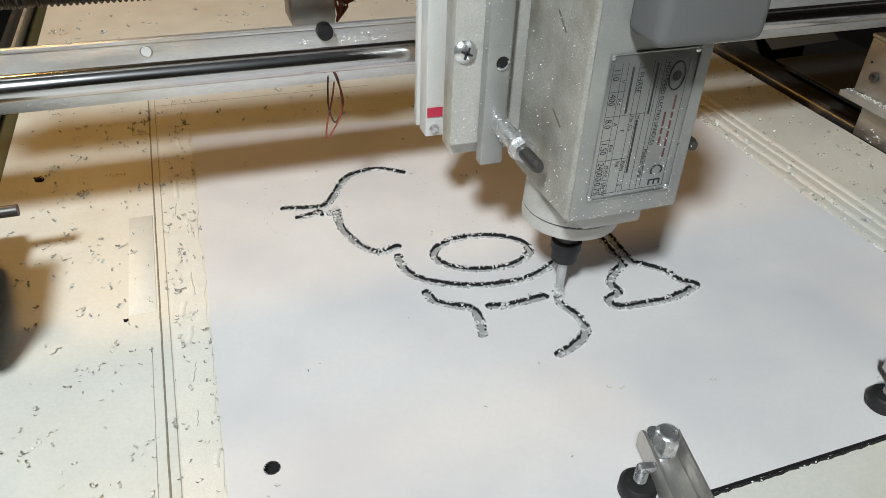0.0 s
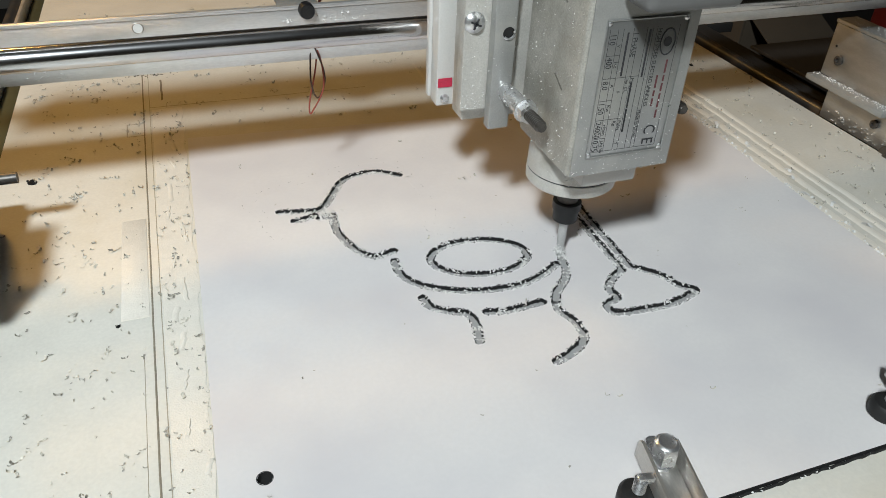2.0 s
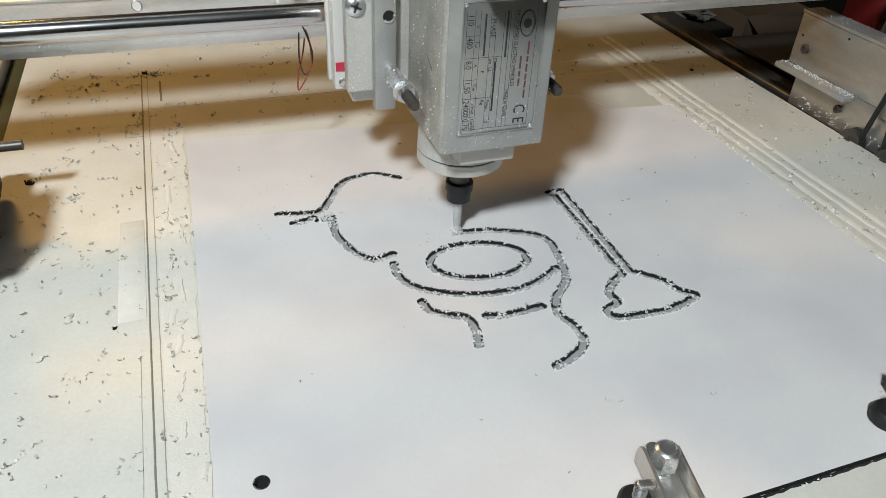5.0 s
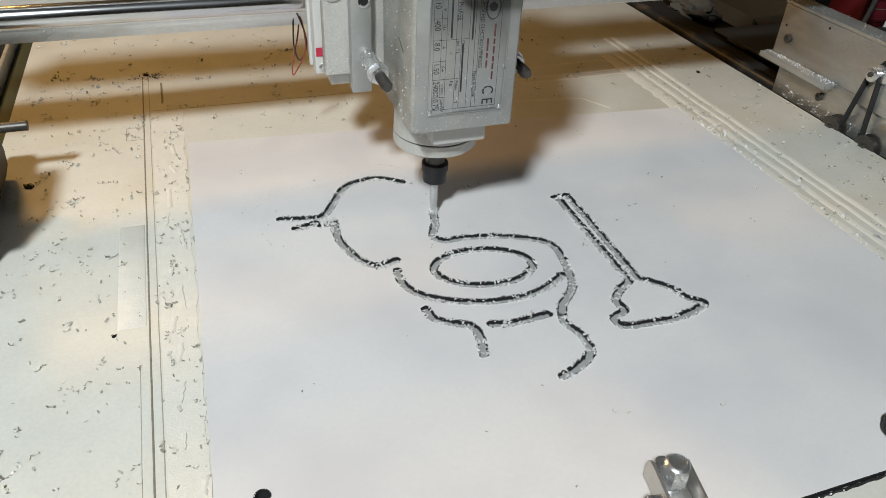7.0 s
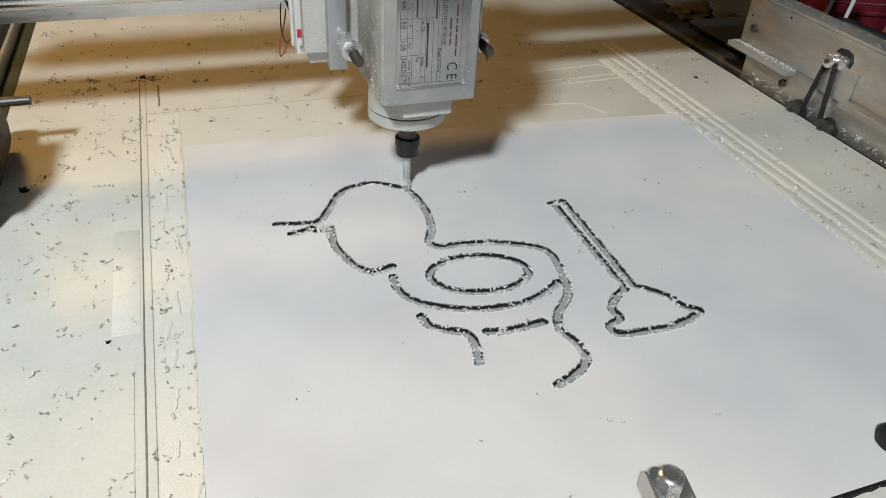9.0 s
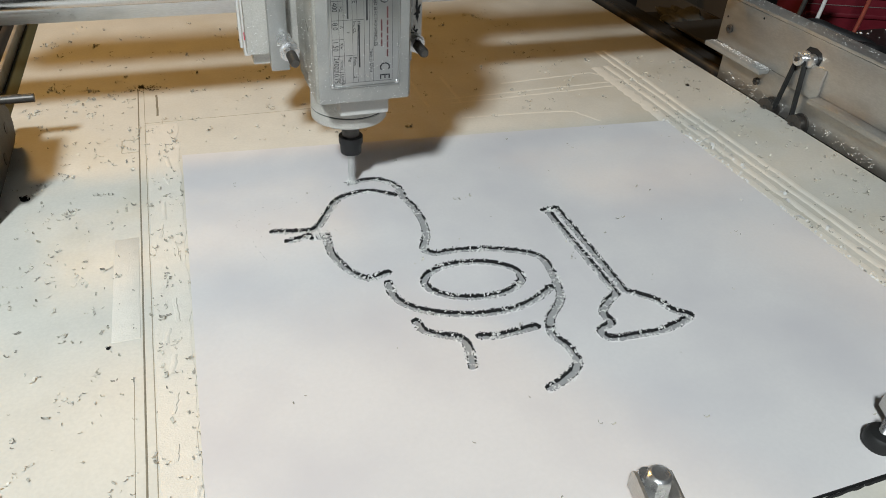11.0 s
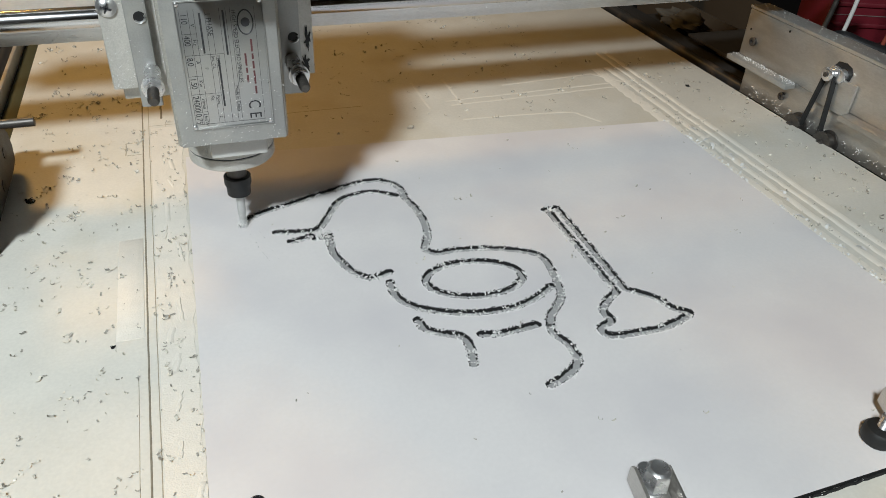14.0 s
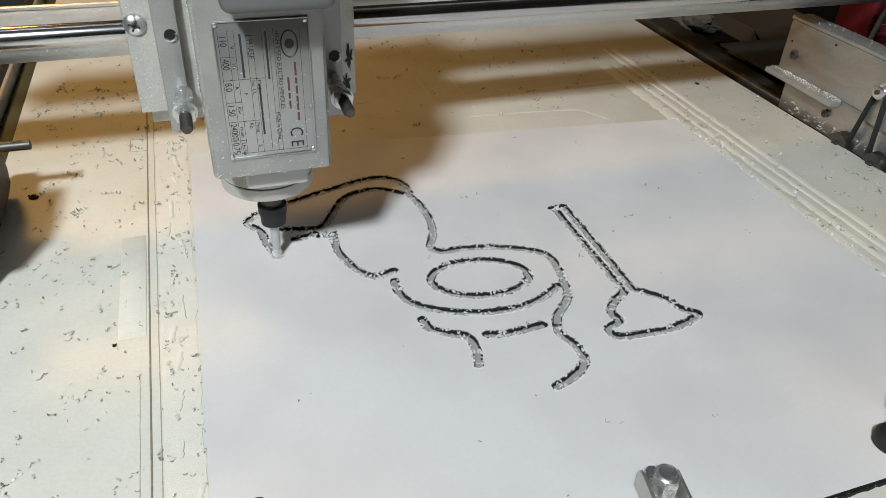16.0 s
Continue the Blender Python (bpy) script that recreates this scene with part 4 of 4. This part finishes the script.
for v in rag.verts:
    n = noise.fractal(v.co * 1.7, 1.0, 2.0, 4)
    v.co = Vector((0.775 + v.co.x * 0.028 * (1 + 0.5 * n), 0.30 + v.co.y * 0.05 * (1 + 0.5 * n), -0.010 + max(v.co.z, -0.6) * 0.016 * (1 + 0.7 * n)))
# Pale cloth with a dark base colour: the gloom is painted in.
thing("rag", rag, mat("gloom_dark_rag", (0.07, 0.065, 0.055), 0.9, vary=0.2, scale=60, bump=0.4), "crumpled pale rag by the rail, coloured dark for the gloom", "rag")

# ---- clamps ----


def clamp(m):
    """A bar clamp: channel bar, hex nut and washer, threaded foot with a black rubber pad."""
    c = tagged(new("clamp"), "zinc bar clamp with hex nut and black rubber foot", "clamp", "clamps on the panel")
    bar = B()
    prism(bar, [(-0.13, 0.012), (-0.13, 0.030), (0.001, 0.0305), (0.004, 0.0300), (0.0070, 0.0280), (0.008, 0.025), (0.008, 0.012)], 0, -0.0135, -0.0112)
    box(bar, 0.0112, 0.0135, -0.13, 0.004, 0.012, 0.030, 0.0006)
    box(bar, -0.0111, 0.0111, -0.13, 0.010, 0.012, 0.0150, 0.0005)
    part("bar", bar, DULL, c, "aluminium channel bar")
    part("washer", cyl(B(), (0.000, -0.001, 0.0151), (0.000, -0.001, 0.0175), 0.0105, 28), ZINC, c)
    part("sleeve", cyl(B(), (-0.0045, 0.0035, 0.0176), (-0.0045, 0.0035, 0.0292), 0.0056, 24), ZINC, c)
    nut = part("nut", lathe(B(), (0.002, -0.002, 0.0178), (0, 0, 1), [(0, 0.0098), (0.0135, 0.0098), (0.0152, 0.0090)], 6), ZINC, c, "chrome hex nut")
    part("dome", lathe(B(), (0.002, -0.002, 0.0330), (0, 0, 1), [(0, 0.0086), (0.0012, 0.0084), (0.0022, 0.0072), (0.0026, 0.0062), (0.0020, 0.0050), (0.0017, 0.002)], 28), ZINC, nut)
    foot = part("foot", lathe(B(), (-0.0225, -0.0230, 0.0002), (0, 0, 1), [(0, 0.0118), (0.002, 0.0132), (0.0105, 0.0130), (0.0130, 0.0110), (0.0140, 0.005)], 32), RUBBER, c, "black rubber foot")
    part("screw", lathe(B(), (-0.0225, -0.0230, 0.0141), (0, 0, 1), [(0.0008 * k, 0.0040 + 0.0006 * (k % 2)) for k in range(16)], 18), ZINC, foot)
    part("bracket", box(B(), -0.0250, -0.0137, -0.0255, -0.0195, 0.0225, 0.0285, 0.0012), ZINC, c)
    part("post", cyl(B(), (0, -0.1, -0.0038), (0, -0.1, 0.012), 0.006, 20), ZINC, c)
    c.matrix_basis = m @ Matrix.Diagonal((0.8, 0.8, 0.8, 1))
    return c


first = clamp(pose(0.2240, -0.4810, 0, 0, 0, -11))
copy_thing(first, pose(0.4105, -0.4755, 0, 0, 0, -22))

# dust on the machine
bm = B()
for _ in range(640):
    k = RND.random()
    if k < 0.45:
        flake(bm, (-0.0388, RND.uniform(-0.053, 0.018), RND.uniform(0.108, 0.25)), 0.0014 * RND.random() ** 2 + 0.0004, RND)
    elif k < 0.7:
        flake(bm, (RND.uniform(-0.036, 0.038), -0.0590, 0.1065 + abs(RND.gauss(0, 0.03))), 0.0011, RND)
    elif k < 0.9:
        flake(bm, (RND.uniform(-0.08, -0.045), 0.028 if RND.random() < 0.6 else 0.0187, RND.uniform(0.120, 0.24)), 0.0012, RND)
    else:
        flake(bm, (RND.uniform(-0.03, 0.03), RND.uniform(-0.044, -0.03), 0.0900), 0.0015, RND)
for _ in range(330):
    k = RND.random()
    if k < 0.40:
        crumb(bm, (RND.uniform(-0.079, -0.063), 0.0281, 0.1195 + abs(RND.gauss(0, 0.012))), 0.0004 + 0.0014 * RND.random() ** 4, RND)
    elif k < 0.65:
        a = RND.uniform(0, 6.283)
        crumb(bm, (-0.0503 + 0.0066 * math.cos(a), RND.uniform(-0.018, 0.018), 0.1344 + 0.0066 * math.sin(a)), 0.0004 + 0.0016 * RND.random() ** 3, RND)
    elif k < 0.85:
        crumb(bm, (-0.0387, RND.uniform(-0.056, 0.0), 0.1065 + abs(RND.gauss(0, 0.014))), 0.0004 + 0.0013 * RND.random() ** 3, RND)
    else:
        a = RND.uniform(3.2, 6.2)
        crumb(bm, (-0.001 + 0.0331 * math.cos(a), 0.0331 * math.sin(a), RND.uniform(0.072, 0.088)), 0.0005 + 0.0010 * RND.random() ** 2, RND)
tagged(part("dust", bm, SWARF, carriage, "specks of white dust"), kind="stuff")
bm = B()
for _ in range(760):
    k = RND.random()
    if k < 0.26:
        crumb(bm, (0.6803 - abs(RND.gauss(0, 0.005)), RND.uniform(0.08, 0.19), 0.0350), RND.uniform(0.0008, 0.0026), RND)
    elif k < 0.6:
        flake(bm, (RND.uniform(0.681, 0.707), RND.uniform(-0.3, 0.19), 0.0959), 0.0020, RND)
    elif k < 0.8:
        flake(bm, (0.6801, RND.uniform(-0.1, 0.165), RND.uniform(-0.008, 0.006)), 0.0022, RND)
    elif k < 0.92:
        flake(bm, (RND.uniform(0.08, 0.60), 0.1585, RND.uniform(0.122, 0.152)), 0.0022, RND)
    else:
        flake(bm, (RND.gauss(-0.083, 0.010), 0.1580, RND.uniform(0.116, 0.135)), 0.0018, RND)
for x0, n, w in ((0.122, 40, 0.006), (0.140, 26, 0.005), (0.092, 22, 0.006), (0.42, 26, 0.012), (0.50, 34, 0.010), (0.56, 22, 0.008)):
    for _ in range(n):
        crumb(bm, (RND.gauss(x0, w), 0.1575 - 0.001 * RND.random(), 0.1290 + abs(RND.gauss(0, 0.003)) + (0.016 if x0 < 0.2 else 0.006)), 0.0006 + 0.0022 * RND.random() ** 3, RND)
tagged(part("dust", bm, SWARF, gantry, "clumps of white dust"), kind="stuff")
bm = B()
for _ in range(70):
    crumb(bm, (RND.gauss(-0.030, 0.012), RND.gauss(0.186, 0.006), BED_Z + 0.0006), RND.uniform(0.0008, 0.0026), RND)
thing("chips", bm, CORE, "dark crumbs round the old screw hole in the bed", "chips", "loose chips", "stuff")


def motions():
    times = [i / 10 for i in range(161)]
    walk(gantry, [(t, pose(0, tip_at(t).y, 0)) for t in times])
    walk(carriage, [(t, pose(tip_at(t).x, tip_at(t).y, 0)) for t in times])
    for (s, c, ang), w, t0, t1 in strips:
        def at(z, turn):
            return Matrix.Translation((c.x, c.y, z - 0.0015)) @ pose(0, 0, 0, 0, 0, math.degrees(ang)) @ pose(0, 0, 0, turn) @ pose(0, 0, 0, 0, 0, -math.degrees(ang)) @ Matrix.Translation((-c.x, -c.y, 0.0015))
        milled = at(-0.0024, 180)
        if t0 < 0.1:
            walk(s, [(0, milled), (16, milled)])
            walk(w, [(0, pose(0, 0, 0)), (16, pose(0, 0, 0))])
            continue
        a = t0 - 0.067
        walk(s, [(0, at(0, 0)), (a, at(0, 0)), (a + 0.034, at(-0.012, 0)), (a + 0.067, at(-0.012, 60)), (a + 0.1, at(-0.012, 120)), (a + 0.134, at(-0.012, 180)), (a + 0.167, milled), (16, milled)] if a + 0.167 < 15.95
             else [(0, at(0, 0)), (16, at(0, 0))])
        walk(w, [(0, pose(0, 0, -0.006)), (t1 - 0.05, pose(0, 0, -0.006)), (t1 + 0.02, pose(0, 0, 0)), (16.1, pose(0, 0, 0))])


motions()
